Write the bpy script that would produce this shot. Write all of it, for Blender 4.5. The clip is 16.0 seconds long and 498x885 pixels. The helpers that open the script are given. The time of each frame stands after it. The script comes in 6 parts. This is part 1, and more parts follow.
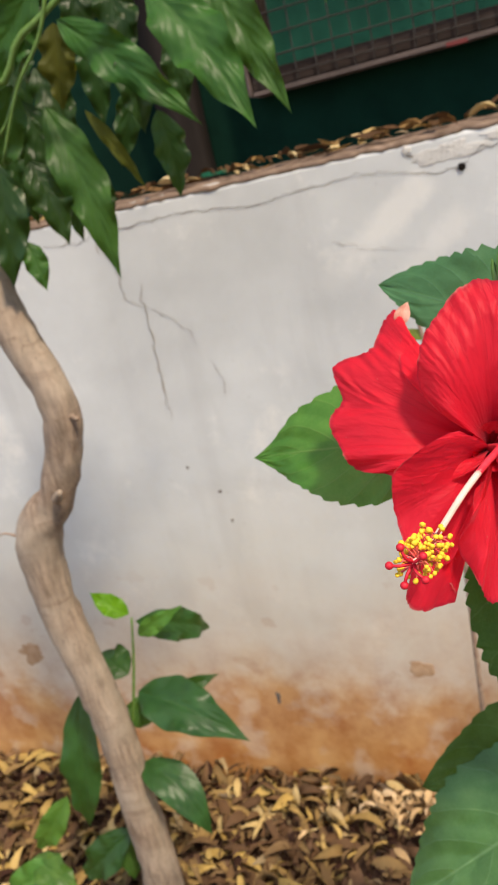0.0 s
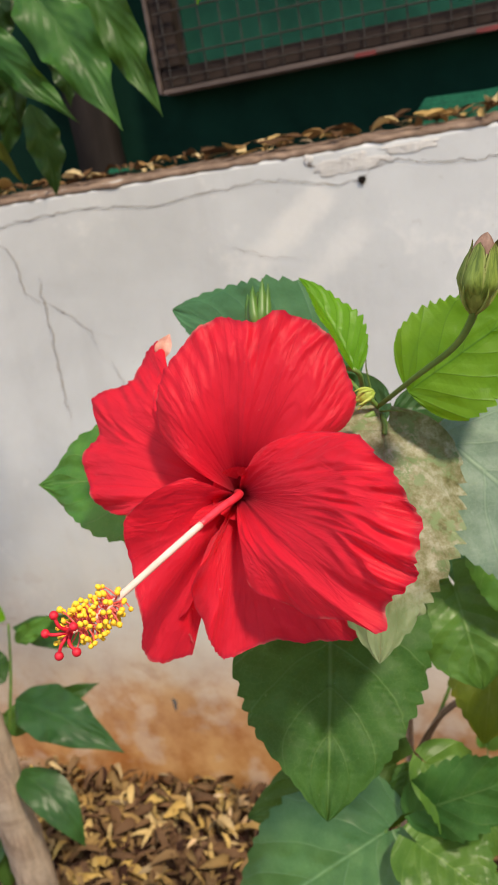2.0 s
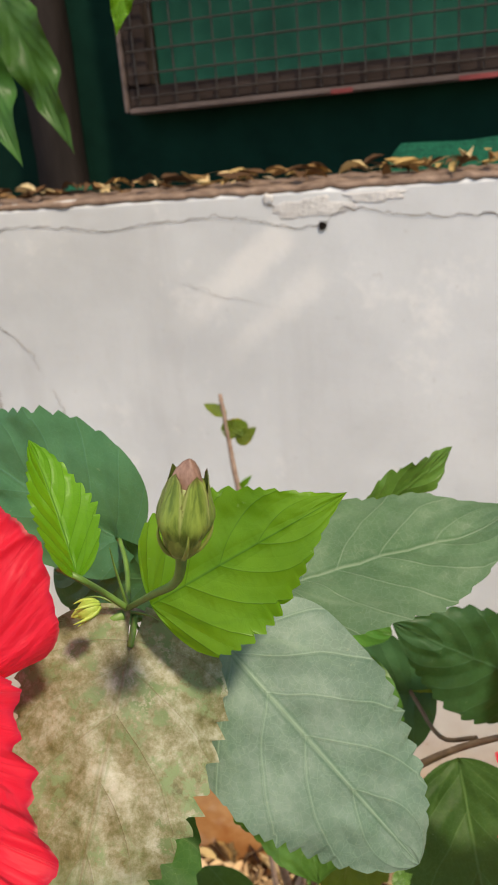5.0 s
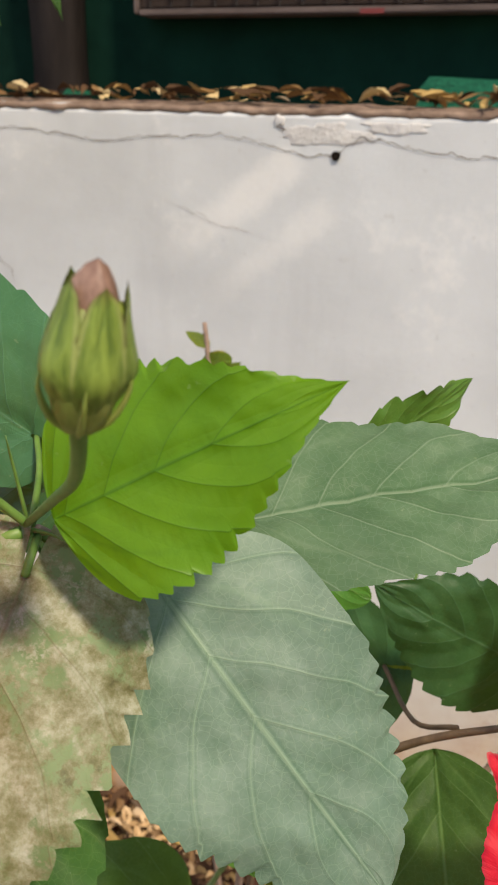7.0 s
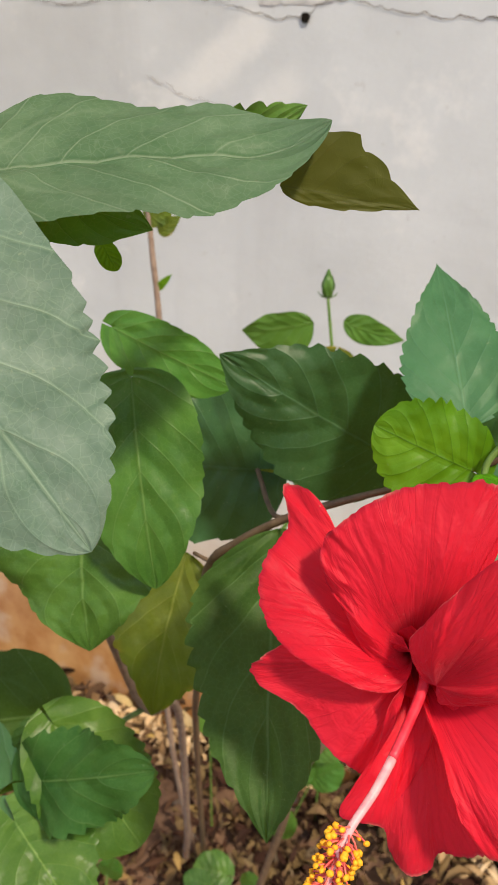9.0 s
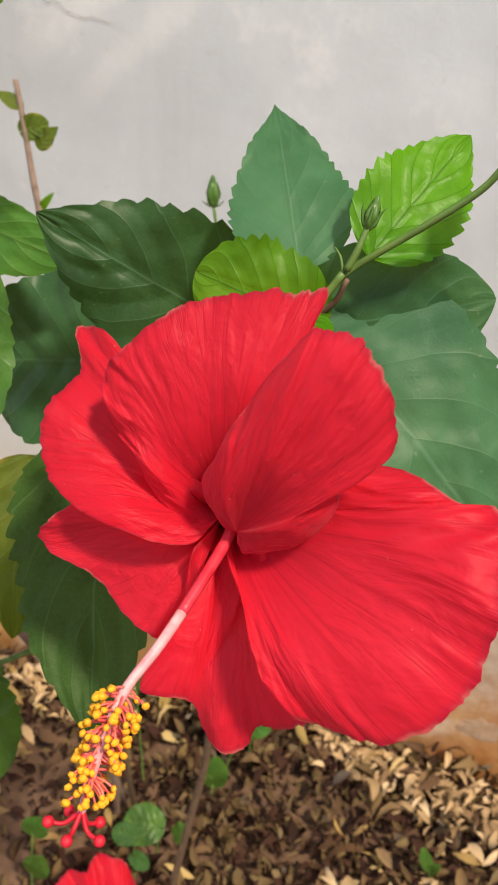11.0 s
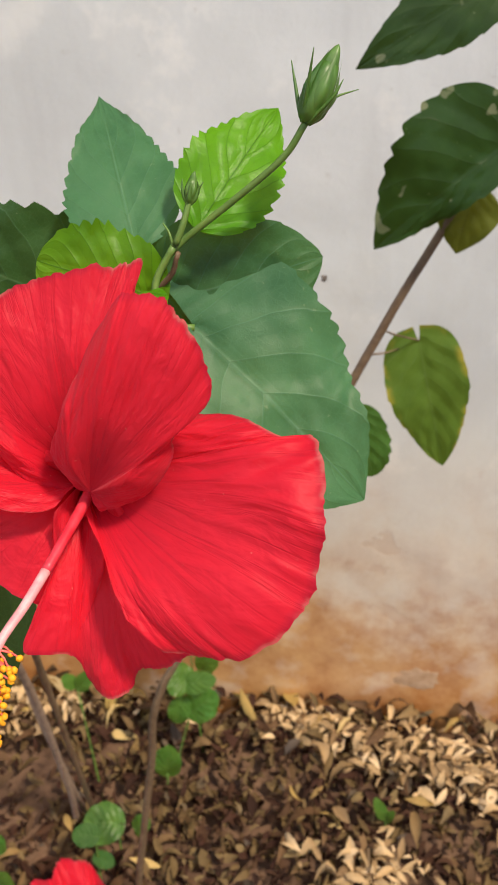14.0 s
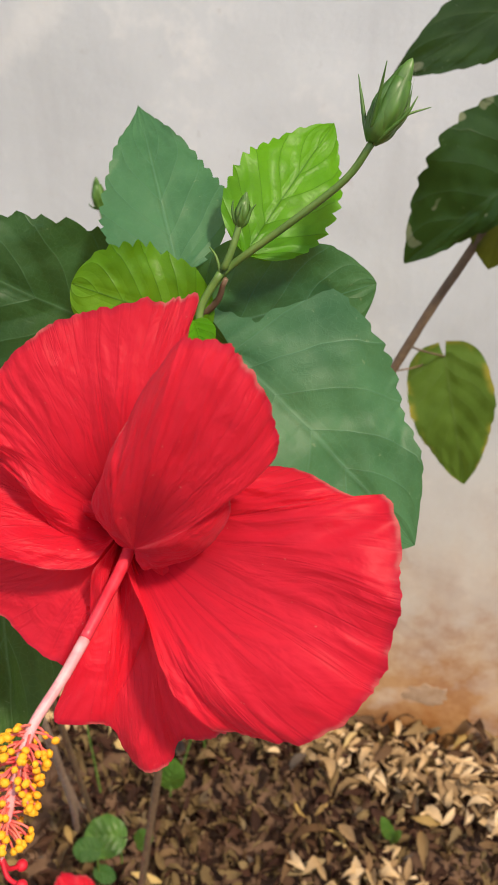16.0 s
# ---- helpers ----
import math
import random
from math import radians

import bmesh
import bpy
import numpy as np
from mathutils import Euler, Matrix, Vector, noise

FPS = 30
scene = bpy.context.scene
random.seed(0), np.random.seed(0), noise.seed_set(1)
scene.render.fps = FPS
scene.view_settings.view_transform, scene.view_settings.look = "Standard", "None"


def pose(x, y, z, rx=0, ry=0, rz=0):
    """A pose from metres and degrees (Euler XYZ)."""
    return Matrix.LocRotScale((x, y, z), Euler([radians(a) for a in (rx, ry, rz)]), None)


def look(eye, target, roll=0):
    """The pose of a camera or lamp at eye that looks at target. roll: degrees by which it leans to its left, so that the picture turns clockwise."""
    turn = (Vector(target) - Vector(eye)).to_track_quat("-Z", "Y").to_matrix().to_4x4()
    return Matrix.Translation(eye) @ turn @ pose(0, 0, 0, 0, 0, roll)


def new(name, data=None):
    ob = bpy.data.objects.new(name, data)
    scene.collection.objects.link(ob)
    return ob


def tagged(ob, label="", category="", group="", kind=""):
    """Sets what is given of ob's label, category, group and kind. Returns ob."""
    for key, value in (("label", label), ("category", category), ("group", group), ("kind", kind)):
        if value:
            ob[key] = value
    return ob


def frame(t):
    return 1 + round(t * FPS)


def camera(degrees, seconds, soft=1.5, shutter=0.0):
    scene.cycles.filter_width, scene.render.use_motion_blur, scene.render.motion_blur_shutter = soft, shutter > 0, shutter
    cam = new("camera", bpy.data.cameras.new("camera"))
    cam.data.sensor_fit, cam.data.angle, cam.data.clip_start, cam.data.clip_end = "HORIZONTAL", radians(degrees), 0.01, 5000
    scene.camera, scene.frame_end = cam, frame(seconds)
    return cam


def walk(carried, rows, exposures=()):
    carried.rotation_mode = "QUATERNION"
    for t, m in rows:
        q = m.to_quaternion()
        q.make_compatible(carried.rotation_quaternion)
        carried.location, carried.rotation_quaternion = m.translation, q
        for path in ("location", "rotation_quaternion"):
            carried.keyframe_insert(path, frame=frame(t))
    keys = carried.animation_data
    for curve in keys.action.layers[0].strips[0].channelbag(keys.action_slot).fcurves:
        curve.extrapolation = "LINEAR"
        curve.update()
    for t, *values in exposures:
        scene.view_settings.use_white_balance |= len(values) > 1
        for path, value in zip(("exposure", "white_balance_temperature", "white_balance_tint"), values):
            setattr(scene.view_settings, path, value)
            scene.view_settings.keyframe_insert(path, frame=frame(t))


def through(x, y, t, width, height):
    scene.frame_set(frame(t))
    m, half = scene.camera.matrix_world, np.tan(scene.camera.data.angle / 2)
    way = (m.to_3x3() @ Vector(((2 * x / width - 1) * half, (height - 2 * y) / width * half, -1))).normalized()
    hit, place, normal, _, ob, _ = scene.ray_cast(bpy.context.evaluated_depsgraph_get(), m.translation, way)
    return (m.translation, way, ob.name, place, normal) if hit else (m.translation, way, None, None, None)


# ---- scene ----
cam = camera(35.0, 16.0, soft=1.5)
cam.data.dof.use_dof = True
cam.data.dof.focus_distance = 0.18
cam.data.dof.aperture_fstop = 58.0


def held(x, y, z, yaw, pitch, roll):
    """The pose of the hand-held camera: place, heading, tilt and lean in degrees."""
    return pose(x, y, z, 0, 0, yaw) @ pose(0, 0, 0, 90 + pitch, 0, 0) @ pose(0, 0, 0, 0, 0, roll)


PATH = [
    (0.0, 0.1731, -0.9755, 1.0140, 23.01, -19.51, -13.55),
    (0.5, 0.2160, -0.9668, 1.0000, 24.12, -19.04, -13.29),
    (1.0, 0.2050, -0.9633, 1.0077, 20.92, -19.94, -12.65),
    (1.5, 0.2360, -0.9521, 0.9980, 19.28, -19.98, -11.78),
    (2.0, 0.2334, -0.9365, 1.0091, 19.25, -20.60, -9.98),
    (2.5, 0.2473, -0.9314, 0.9963, 19.85, -20.19, -7.91),
    (3.0, 0.2657, -0.9093, 1.0085, 20.56, -21.17, -7.64),
    (3.5, 0.2798, -0.9034, 1.0040, 20.54, -20.77, -7.76),
    (4.0, 0.2907, -0.8925, 1.0260, 19.47, -21.00, -7.59),
    (4.2, 0.2893, -0.8808, 1.0297, 19.06, -20.76, -7.14),
    (6.3, 0.2759, -0.8107, 1.0139, 19.81, -20.58, -0.75),
    (6.5, 0.2680, -0.8070, 1.0065, 19.23, -21.16, -0.23),
    (7.0, 0.2733, -0.7959, 0.9931, 18.21, -23.22, 1.23),
    (7.5, 0.3148, -0.7882, 0.9767, 20.43, -24.85, 1.55),
    (8.0, 0.3108, -0.8024, 0.9614, 18.95, -26.39, 1.56),
    (8.5, 0.3379, -0.7968, 0.9408, 19.75, -27.01, 1.42),
    (9.0, 0.3386, -0.7860, 0.9312, 19.95, -27.19, 2.03),
    (9.5, 0.3221, -0.7907, 0.9162, 16.45, -26.94, 2.57),
    (10.0, 0.3690, -0.7612, 0.9126, 18.02, -28.26, 3.12),
    (10.2, 0.3745, -0.7551, 0.9091, 18.19, -28.50, 1.81),
    (12.3, 0.3633, -0.7886, 0.8768, 12.15, -30.86, 4.63),
    (12.5, 0.3857, -0.7806, 0.8768, 13.05, -31.47, 4.01),
    (13.0, 0.3862, -0.7902, 0.8840, 11.73, -30.70, 3.63),
    (13.5, 0.3833, -0.7794, 0.8939, 9.40, -30.32, -0.52),
    (14.0, 0.3923, -0.7787, 0.8928, 9.37, -29.77, -2.38),
    (14.5, 0.3792, -0.7654, 0.9129, 8.40, -29.28, -3.02),
    (15.0, 0.3992, -0.7606, 0.9065, 9.76, -28.72, -3.91),
    (15.5, 0.3828, -0.7612, 0.9031, 8.81, -29.36, -2.65),
    (16.0, 0.3777, -0.7608, 0.8942, 9.54, -29.76, -1.24),
]
walk(cam, [(t, held(*p)) for t, *p in PATH], [(0.0, 0.72, 7350, 14), (16.0, 0.72, 7350, 14)])
# ---- end of path ----
# ---- light ----
world = bpy.data.worlds.new("sky")
scene.world = world
world.use_nodes = True
wn = world.node_tree
sky = wn.nodes.new("ShaderNodeTexSky")
sky.sky_type = "NISHITA"
sky.sun_disc = False
sky.sun_elevation = radians(62)
sky.sun_rotation = radians(215)
wn.links.new(sky.outputs[0], wn.nodes["Background"].inputs[0])
wn.nodes["Background"].inputs[1].default_value = 0.13
sun_data = bpy.data.lights.new("sun", "SUN")
sun_data.energy = 3.0
sun_data.angle = radians(6)
sun_data.color = (1.0, 0.91, 0.76)
sun = new("sun", sun_data)
sun.matrix_world = look((1.7, -1.25, 3.0), (0.0, 0.0, 0.0))

# ---- helpers of this scene ----


def part(name, bm, material, parent=None, label="", smooth=True):
    """Links a bmesh as one mesh object, under a thing or a part."""
    me = bpy.data.meshes.new(name)
    bm.to_mesh(me)
    bm.free()
    me.materials.append(material)
    if smooth:
        me.shade_smooth()
    ob = new(name, me)
    ob.parent = parent
    if label:
        ob["label"] = label
    return ob


def sheet(rows, uv=None, closed=False):
    """A bmesh from a grid of points, with a UV map that runs along the rows."""
    bm = bmesh.new()
    grid = [[bm.verts.new(p) for p in row] for row in rows]
    layer = bm.loops.layers.uv.new("UVMap")
    nu, nv = len(grid), len(grid[0])
    for i in range(nu - 1):
        for j in range(nv if closed else nv - 1):
            k = (j + 1) % nv
            face = bm.faces.new((grid[i][j], grid[i][k], grid[i + 1][k], grid[i + 1][j]))
            for loop, (a, b) in zip(face.loops, ((i, j), (i, j + 1), (i + 1, j + 1), (i + 1, j))):
                loop[layer].uv = (a / (nu - 1), b / (nv if closed else nv - 1))
    return bm


def smooth_line(points, steps=6):
    """A Catmull-Rom line through the points."""
    pts = [Vector(p) for p in points]
    if len(pts) < 3:
        return [pts[0].lerp(pts[-1], i / steps) for i in range(steps + 1)]
    ext = [2 * pts[0] - pts[1]] + pts + [2 * pts[-1] - pts[-2]]
    out = []
    for i in range(1, len(ext) - 2):
        a, b, c, d = ext[i - 1:i + 3]
        for s in range(steps):
            t = s / steps
            out.append(0.5 * (2 * b + (c - a) * t + (2 * a - 5 * b + 4 * c - d) * t * t + (3 * b - a - 3 * c + d) * t ** 3))
    return out + [pts[-1]]


def tube(points, radii, sides=9, steps=6, knobs=0.0, seed=0):
    """A bmesh tube along a line, with a radius at each given point and a closed end."""
    line = smooth_line(points, steps)
    n = len(line)
    side = None
    rows = []
    for i, p in enumerate(line):
        ahead = (line[min(i + 1, n - 1)] - line[max(i - 1, 0)]).normalized()
        if side is None:
            side = ahead.orthogonal().normalized()
        side = (side - ahead * side.dot(ahead)).normalized()
        other = ahead.cross(side)
        f = i / (n - 1) * (len(radii) - 1)
        k = min(int(f), len(radii) - 2)
        r = radii[k] + (radii[k + 1] - radii[k]) * (f - k)
        ring = []
        for j in range(sides):
            a = 2 * math.pi * j / sides
            d = side * math.cos(a) + other * math.sin(a)
            rr = r * (1 + knobs * noise.noise(p * 60 + d * 1.5 + Vector((seed, 0, 0))))
            ring.append(p + d * rr)
        rows.append(ring)
    bm = sheet(rows, closed=True)
    bm.verts.ensure_lookup_table()
    for ring in (bm.verts[:sides], bm.verts[-sides:]):
        try:
            bm.faces.new(ring)
        except ValueError:
            pass
    bmesh.ops.recalc_face_normals(bm, faces=bm.faces)
    return bm


def box(bm, lo, hi):
    m = Matrix.Translation((Vector(lo) + Vector(hi)) / 2) @ Matrix.Diagonal((*(Vector(hi) - Vector(lo)), 1))
    return bmesh.ops.create_cube(bm, size=1, matrix=m)["verts"]


def beam(name, lo, hi, material, parent, label="", bevel=0.002):
    bm = bmesh.new()
    box(bm, lo, hi)
    bmesh.ops.bevel(bm, geom=bm.edges[:], offset=bevel, segments=2, affect="EDGES")
    return part(name, bm, material, parent, label, smooth=False)


def thing(name, at, label, category, group="", kind=""):
    ob = new(name)
    ob.location = at
    ob.empty_display_size = 0.02
    return tagged(ob, label, category, group, kind)


def settle(ob):
    """Keeps the parts of a thing where they were built, in the world's places."""
    for o in ob.children:
        o.matrix_parent_inverse = Matrix.Translation(-ob.location)


# ---- materials ----


class Nodes:
    """Short calls to build a node material."""

    def __init__(self, name, rough=0.6, metal=0.0):
        self.mat = bpy.data.materials.new(name)
        self.mat.use_nodes = True
        self.tree = self.mat.node_tree
        self.bsdf = self.tree.nodes["Principled BSDF"]
        self.out = self.tree.nodes["Material Output"]
        self.bsdf.inputs["Roughness"].default_value = rough
        self.bsdf.inputs["Metallic"].default_value = metal

    def add(self, kind, **values):
        n = self.tree.nodes.new(kind)
        for k, v in values.items():
            if k in n.inputs:
                n.inputs[k].default_value = v
        return n

    def link(self, a, b):
        self.tree.links.new(a, b)

    def put(self, socket, v):
        if isinstance(v, (int, float)):
            socket.default_value = v
        elif isinstance(v, tuple):
            socket.default_value = v if len(v) == 4 else (*v, 1)
        else:
            self.link(v, socket)

    def math(self, op, a, b=0.0, c=None):
        n = self.tree.nodes.new("ShaderNodeMath")
        n.operation = op
        for s, v in zip(n.inputs, (a, b, c)):
            if v is not None:
                self.put(s, v)
        return n.outputs[0]

    def noise(self, scale, detail=4.0, vector=None, rough=0.55, distort=0.0):
        n = self.add("ShaderNodeTexNoise", Scale=scale, Detail=detail, Roughness=rough, Distortion=distort)
        self.link(vector if vector is not None else self.place(), n.inputs["Vector"])
        return n.outputs["Fac"]

    def place(self):
        if "Texture Coordinate" not in self.tree.nodes:
            self.tree.nodes.new("ShaderNodeTexCoord")
        return self.tree.nodes["Texture Coordinate"].outputs["Object"]

    def uv(self):
        self.place()
        return self.tree.nodes["Texture Coordinate"].outputs["UV"]

    def scaled(self, vector, x, y, z):
        n = self.tree.nodes.new("ShaderNodeMapping")
        self.link(vector, n.inputs["Vector"])
        n.inputs["Scale"].default_value = (x, y, z)
        return n.outputs[0]

    def ramp(self, fac, *stops):
        n = self.tree.nodes.new("ShaderNodeValToRGB")
        self.put(n.inputs[0], fac)
        e = n.color_ramp.elements
        while len(e) < len(stops):
            e.new(0.5)
        for el, (p, c) in zip(e, stops):
            el.position = p
            el.color = (c, c, c, 1) if isinstance(c, (int, float)) else (*c, 1)
        return n.outputs[0]

    def mix(self, fac, a, b, mode="MIX"):
        n = self.tree.nodes.new("ShaderNodeMix")
        n.data_type = "RGBA"
        n.blend_type = mode
        self.put(n.inputs[0], fac)
        self.put(n.inputs[6], a)
        self.put(n.inputs[7], b)
        return n.outputs[2]

    def bump(self, height, strength=0.3, distance=0.001, after=None):
        n = self.add("ShaderNodeBump", Strength=strength, Distance=distance)
        self.link(height, n.inputs["Height"])
        if after is not None:
            self.link(after, n.inputs["Normal"])
        return n.outputs[0]

    def done(self, color=None, normal=None, rough=None, through=0.0, through_color=None, coat=0.0):
        if color is not None:
            self.put(self.bsdf.inputs["Base Color"], color)
        if normal is not None:
            self.link(normal, self.bsdf.inputs["Normal"])
        if rough is not None:
            self.put(self.bsdf.inputs["Roughness"], rough)
        self.bsdf.inputs["Coat Weight"].default_value = coat
        if through:
            t = self.tree.nodes.new("ShaderNodeBsdfTranslucent")
            self.put(t.inputs["Color"], through_color if through_color is not None else color)
            if normal is not None:
                self.link(normal, t.inputs["Normal"])
            m = self.tree.nodes.new("ShaderNodeMixShader")
            m.inputs[0].default_value = through
            self.link(self.bsdf.outputs[0], m.inputs[1])
            self.link(t.outputs[0], m.inputs[2])
            self.link(m.outputs[0], self.out.inputs["Surface"])
        return self.mat


def leaf_material(name, dark, light, vein, rough=0.45, veins=7.0, through=0.25, dust=0.0, blotch=0.0, glow=(0.25, 0.42, 0.03), dust_color=(0.42, 0.47, 0.42), quilt=0.40, edge=None, bites=0.0, shine=0.24):
    """A leaf blade: midrib and side veins along the blade's own map, mottled green, with dust and brown blotches where wanted."""
    m = Nodes(name, rough)
    m.bsdf.inputs["Specular IOR Level"].default_value = shine
    sep = m.tree.nodes.new("ShaderNodeSeparateXYZ")
    m.link(m.uv(), sep.inputs[0])
    u, v = sep.outputs[0], sep.outputs[1]
    off = m.math("ABSOLUTE", m.math("SUBTRACT", v, 0.5))
    rnd = m.tree.nodes.new("ShaderNodeObjectInfo").outputs["Random"]
    wob = m.math("MULTIPLY", m.math("SUBTRACT", m.noise(30.0, 2.0), 0.5), 0.10)
    near = m.math("POWER", m.math("MAXIMUM", m.math("ADD", u, wob), 0.0), 0.8)
    phase = m.math("FRACT", m.math("MULTIPLY", m.math("SUBTRACT", near, m.math("MULTIPLY", off, 0.72)), veins))
    side = m.math("ABSOLUTE", m.math("SUBTRACT", phase, 0.5))
    line = m.math("MULTIPLY", m.ramp(side, (0.0, 1.0), (0.014, 0.45), (0.032, 0.0)), m.ramp(u, (0.72, 1.0), (0.90, 0.0)))
    rib = m.ramp(off, (0.0, 1.0), (0.005, 0.8), (0.012, 0.0))
    net = m.add("ShaderNodeTexVoronoi", Scale=480.0)
    net.feature = "DISTANCE_TO_EDGE"
    m.link(m.place(), net.inputs["Vector"])
    fine = m.ramp(net.outputs["Distance"], (0.0, 1.0), (0.06, 0.0))
    fan = m.math("ABSOLUTE", m.math("SUBTRACT", off, m.math("MULTIPLY", m.math("POWER", u, 0.42), 0.55)))
    fan = m.math("MULTIPLY", m.ramp(fan, (0.0, 1.0), (0.010, 0.7), (0.022, 0.0)), m.ramp(u, (0.22, 1.0), (0.48, 0.0)))
    both = m.math("MAXIMUM", m.math("MAXIMUM", m.math("MULTIPLY", line, 0.75), rib), m.math("MULTIPLY", fan, 0.30))
    patch = m.noise(55.0, 5.0)
    body = m.mix(m.ramp(patch, (0.33, 0.0), (0.68, 1.0)), dark, light)
    hue = m.add("ShaderNodeHueSaturation", Saturation=1.0)
    m.link(m.math("ADD", 0.82, m.math("MULTIPLY", rnd, 0.36)), hue.inputs["Value"])
    m.link(m.math("ADD", 0.485, m.math("MULTIPLY", rnd, 0.03)), hue.inputs["Hue"])
    m.link(body, hue.inputs["Color"])
    body = hue.outputs[0]
    body = m.mix(m.math("MULTIPLY", fine, 0.20), body, vein)
    body = m.mix(m.math("MULTIPLY", both, 0.7), body, vein)
    flecks = m.ramp(m.noise(520.0, 2.0), (0.71, 0.0), (0.75, 1.0))
    body = m.mix(m.math("MULTIPLY", flecks, 0.22), body, (0.34, 0.38, 0.20))
    wax = m.math("MULTIPLY", m.math("SUBTRACT", m.noise(33.0, 3.0), 0.5), 0.07)
    roughness = m.math("ADD", rough + 0.02, wax)
    if edge is not None:
        rim = m.math("MULTIPLY", m.ramp(off, (0.40, 0.0), (0.5, 1.0)), m.ramp(m.noise(60.0, 3.0), (0.45, 0.0), (0.6, 1.0)))
        body = m.mix(m.math("MULTIPLY", rim, 0.8), body, edge)
    if bites:
        body = m.mix(m.math("MULTIPLY", m.ramp(m.noise(52.0, 3.0, rough=0.45), (0.655, 0.0), (0.675, 1.0)), bites), body, (0.34, 0.35, 0.22))
    if dust:
        # dust film; its broad pale patches also put the blade's sheen into colour
        film = m.math("MULTIPLY", m.ramp(m.noise(95.0, 8.0, rough=0.72), (0.34, 0.35), (0.64, 0.85)), m.ramp(m.noise(22.0, 3.0), (0.36, 0.6), (0.62, 1.0)))
        specks = m.ramp(m.noise(1500.0, 3.0, rough=0.7), (0.50, 0.0), (0.60, 1.0))
        film = m.math("MULTIPLY", m.math("MAXIMUM", film, m.math("MULTIPLY", specks, 0.40)), dust)
        film = m.math("MULTIPLY", film, m.math("SUBTRACT", 1.0, m.math("MULTIPLY", both, 0.75)))
        body = m.mix(film, body, dust_color)
        body = m.mix(m.math("MAXIMUM", m.math("MULTIPLY", fine, 0.04), m.math("MULTIPLY", both, 0.42)), body, vein)
        roughness = m.math("ADD", roughness, m.math("MULTIPLY", film, 0.12))
    if blotch:
        b = m.ramp(m.noise(85.0, 8.0, rough=0.68, distort=0.15), (0.42, 0.0), (0.50, 1.0))
        b = m.math("MAXIMUM", b, m.ramp(m.noise(330.0, 5.0, rough=0.7), (0.48, 0.0), (0.55, 0.9)))
        b = m.math("MULTIPLY", b, m.ramp(u, (0.66, 1.0), (0.80, 0.10)))
        dead = m.ramp(m.noise(90.0, 10.0, rough=0.76, distort=0.05), (0.34, (0.050, 0.048, 0.018)), (0.43, (0.12, 0.115, 0.050)), (0.50, (0.19, 0.19, 0.11)), (0.57, (0.29, 0.30, 0.21)), (0.68, (0.40, 0.41, 0.34)))
        body = m.mix(m.math("MULTIPLY", b, blotch), body, dead)
        body = m.mix(m.math("MULTIPLY", both, 0.45), body, vein)
    groove = m.math("MAXIMUM", m.ramp(side, (0.03, 0.0), (0.05, 0.35), (0.085, 0.0)), m.ramp(off, (0.010, 0.0), (0.017, 0.7), (0.030, 0.0)))
    body = m.mix(m.math("MULTIPLY", groove, 0.6), body, dark)
    crinkle = m.ramp(m.math("ABSOLUTE", m.math("SUBTRACT", m.noise(120.0, 4.0, rough=0.6, distort=0.6), 0.5)), (0.0, 1.0), (0.035, 0.0))
    body = m.mix(m.math("MULTIPLY", crinkle, 0.09 if dust else 0.06), body, vein)
    swell = m.math("POWER", m.math("MULTIPLY", side, 2.0), 0.45)
    height = m.math("ADD", m.math("MULTIPLY", swell, 0.42), m.math("MULTIPLY", m.ramp(off, (0.0, 0.0), (0.06, 1.0)), 0.5))
    height = m.math("ADD", height, m.math("MULTIPLY", patch, 0.25))
    n1 = m.bump(height, quilt, 0.0028)
    n2 = m.bump(m.math("ADD", m.math("MULTIPLY", fine, 0.4), crinkle), 0.07, 0.0004, n1)
    return m.done(body, n2, roughness, through, m.mix(both, glow, (glow[0] * 0.6, glow[1] * 0.6, glow[2])))


LEAF_DARK = leaf_material("leaf_dark", (0.015, 0.062, 0.011), (0.036, 0.104, 0.022), (0.12, 0.22, 0.06), 0.52, 5.0, 0.2, shine=0.16)
LEAF_SLATE = leaf_material("leaf_slate_green", (0.014, 0.058, 0.021), (0.034, 0.102, 0.041), (0.075, 0.17, 0.075), 0.40, 5.0, 0.16)
LEAF_MID = leaf_material("leaf_mid", (0.038, 0.135, 0.022), (0.080, 0.205, 0.036), (0.20, 0.33, 0.08), 0.36, 5.0, 0.28)
LEAF_YELLOWING = leaf_material("leaf_yellowing", (0.055, 0.115, 0.012), (0.13, 0.185, 0.020), (0.28, 0.32, 0.06), 0.42, 5.0, 0.35, blotch=0.10, edge=(0.50, 0.30, 0.03), glow=(0.32, 0.40, 0.03))
LEAF_TIPPED = leaf_material("leaf_yellow_rimmed", (0.034, 0.095, 0.014), (0.075, 0.165, 0.028), (0.16, 0.25, 0.06), 0.42, 5.0, 0.32, edge=(0.55, 0.38, 0.06), glow=(0.28, 0.42, 0.04))
LEAF_BRIGHT = leaf_material("leaf_bright", (0.062, 0.215, 0.006), (0.115, 0.31, 0.012), (0.035, 0.14, 0.010), 0.40, 5.5, 0.36, glow=(0.30, 0.58, 0.02), quilt=0.4)
LEAF_BLUE = leaf_material("leaf_blue_green", (0.027, 0.106, 0.040), (0.048, 0.148, 0.060), (0.09, 0.22, 0.11), 0.46, 5.5, 0.22, quilt=0.25)
LEAF_QUILTED = leaf_material("leaf_quilted", (0.030, 0.112, 0.034), (0.064, 0.175, 0.058), (0.15, 0.29, 0.12), 0.38, 5.0, 0.24, quilt=0.6, shine=0.34)
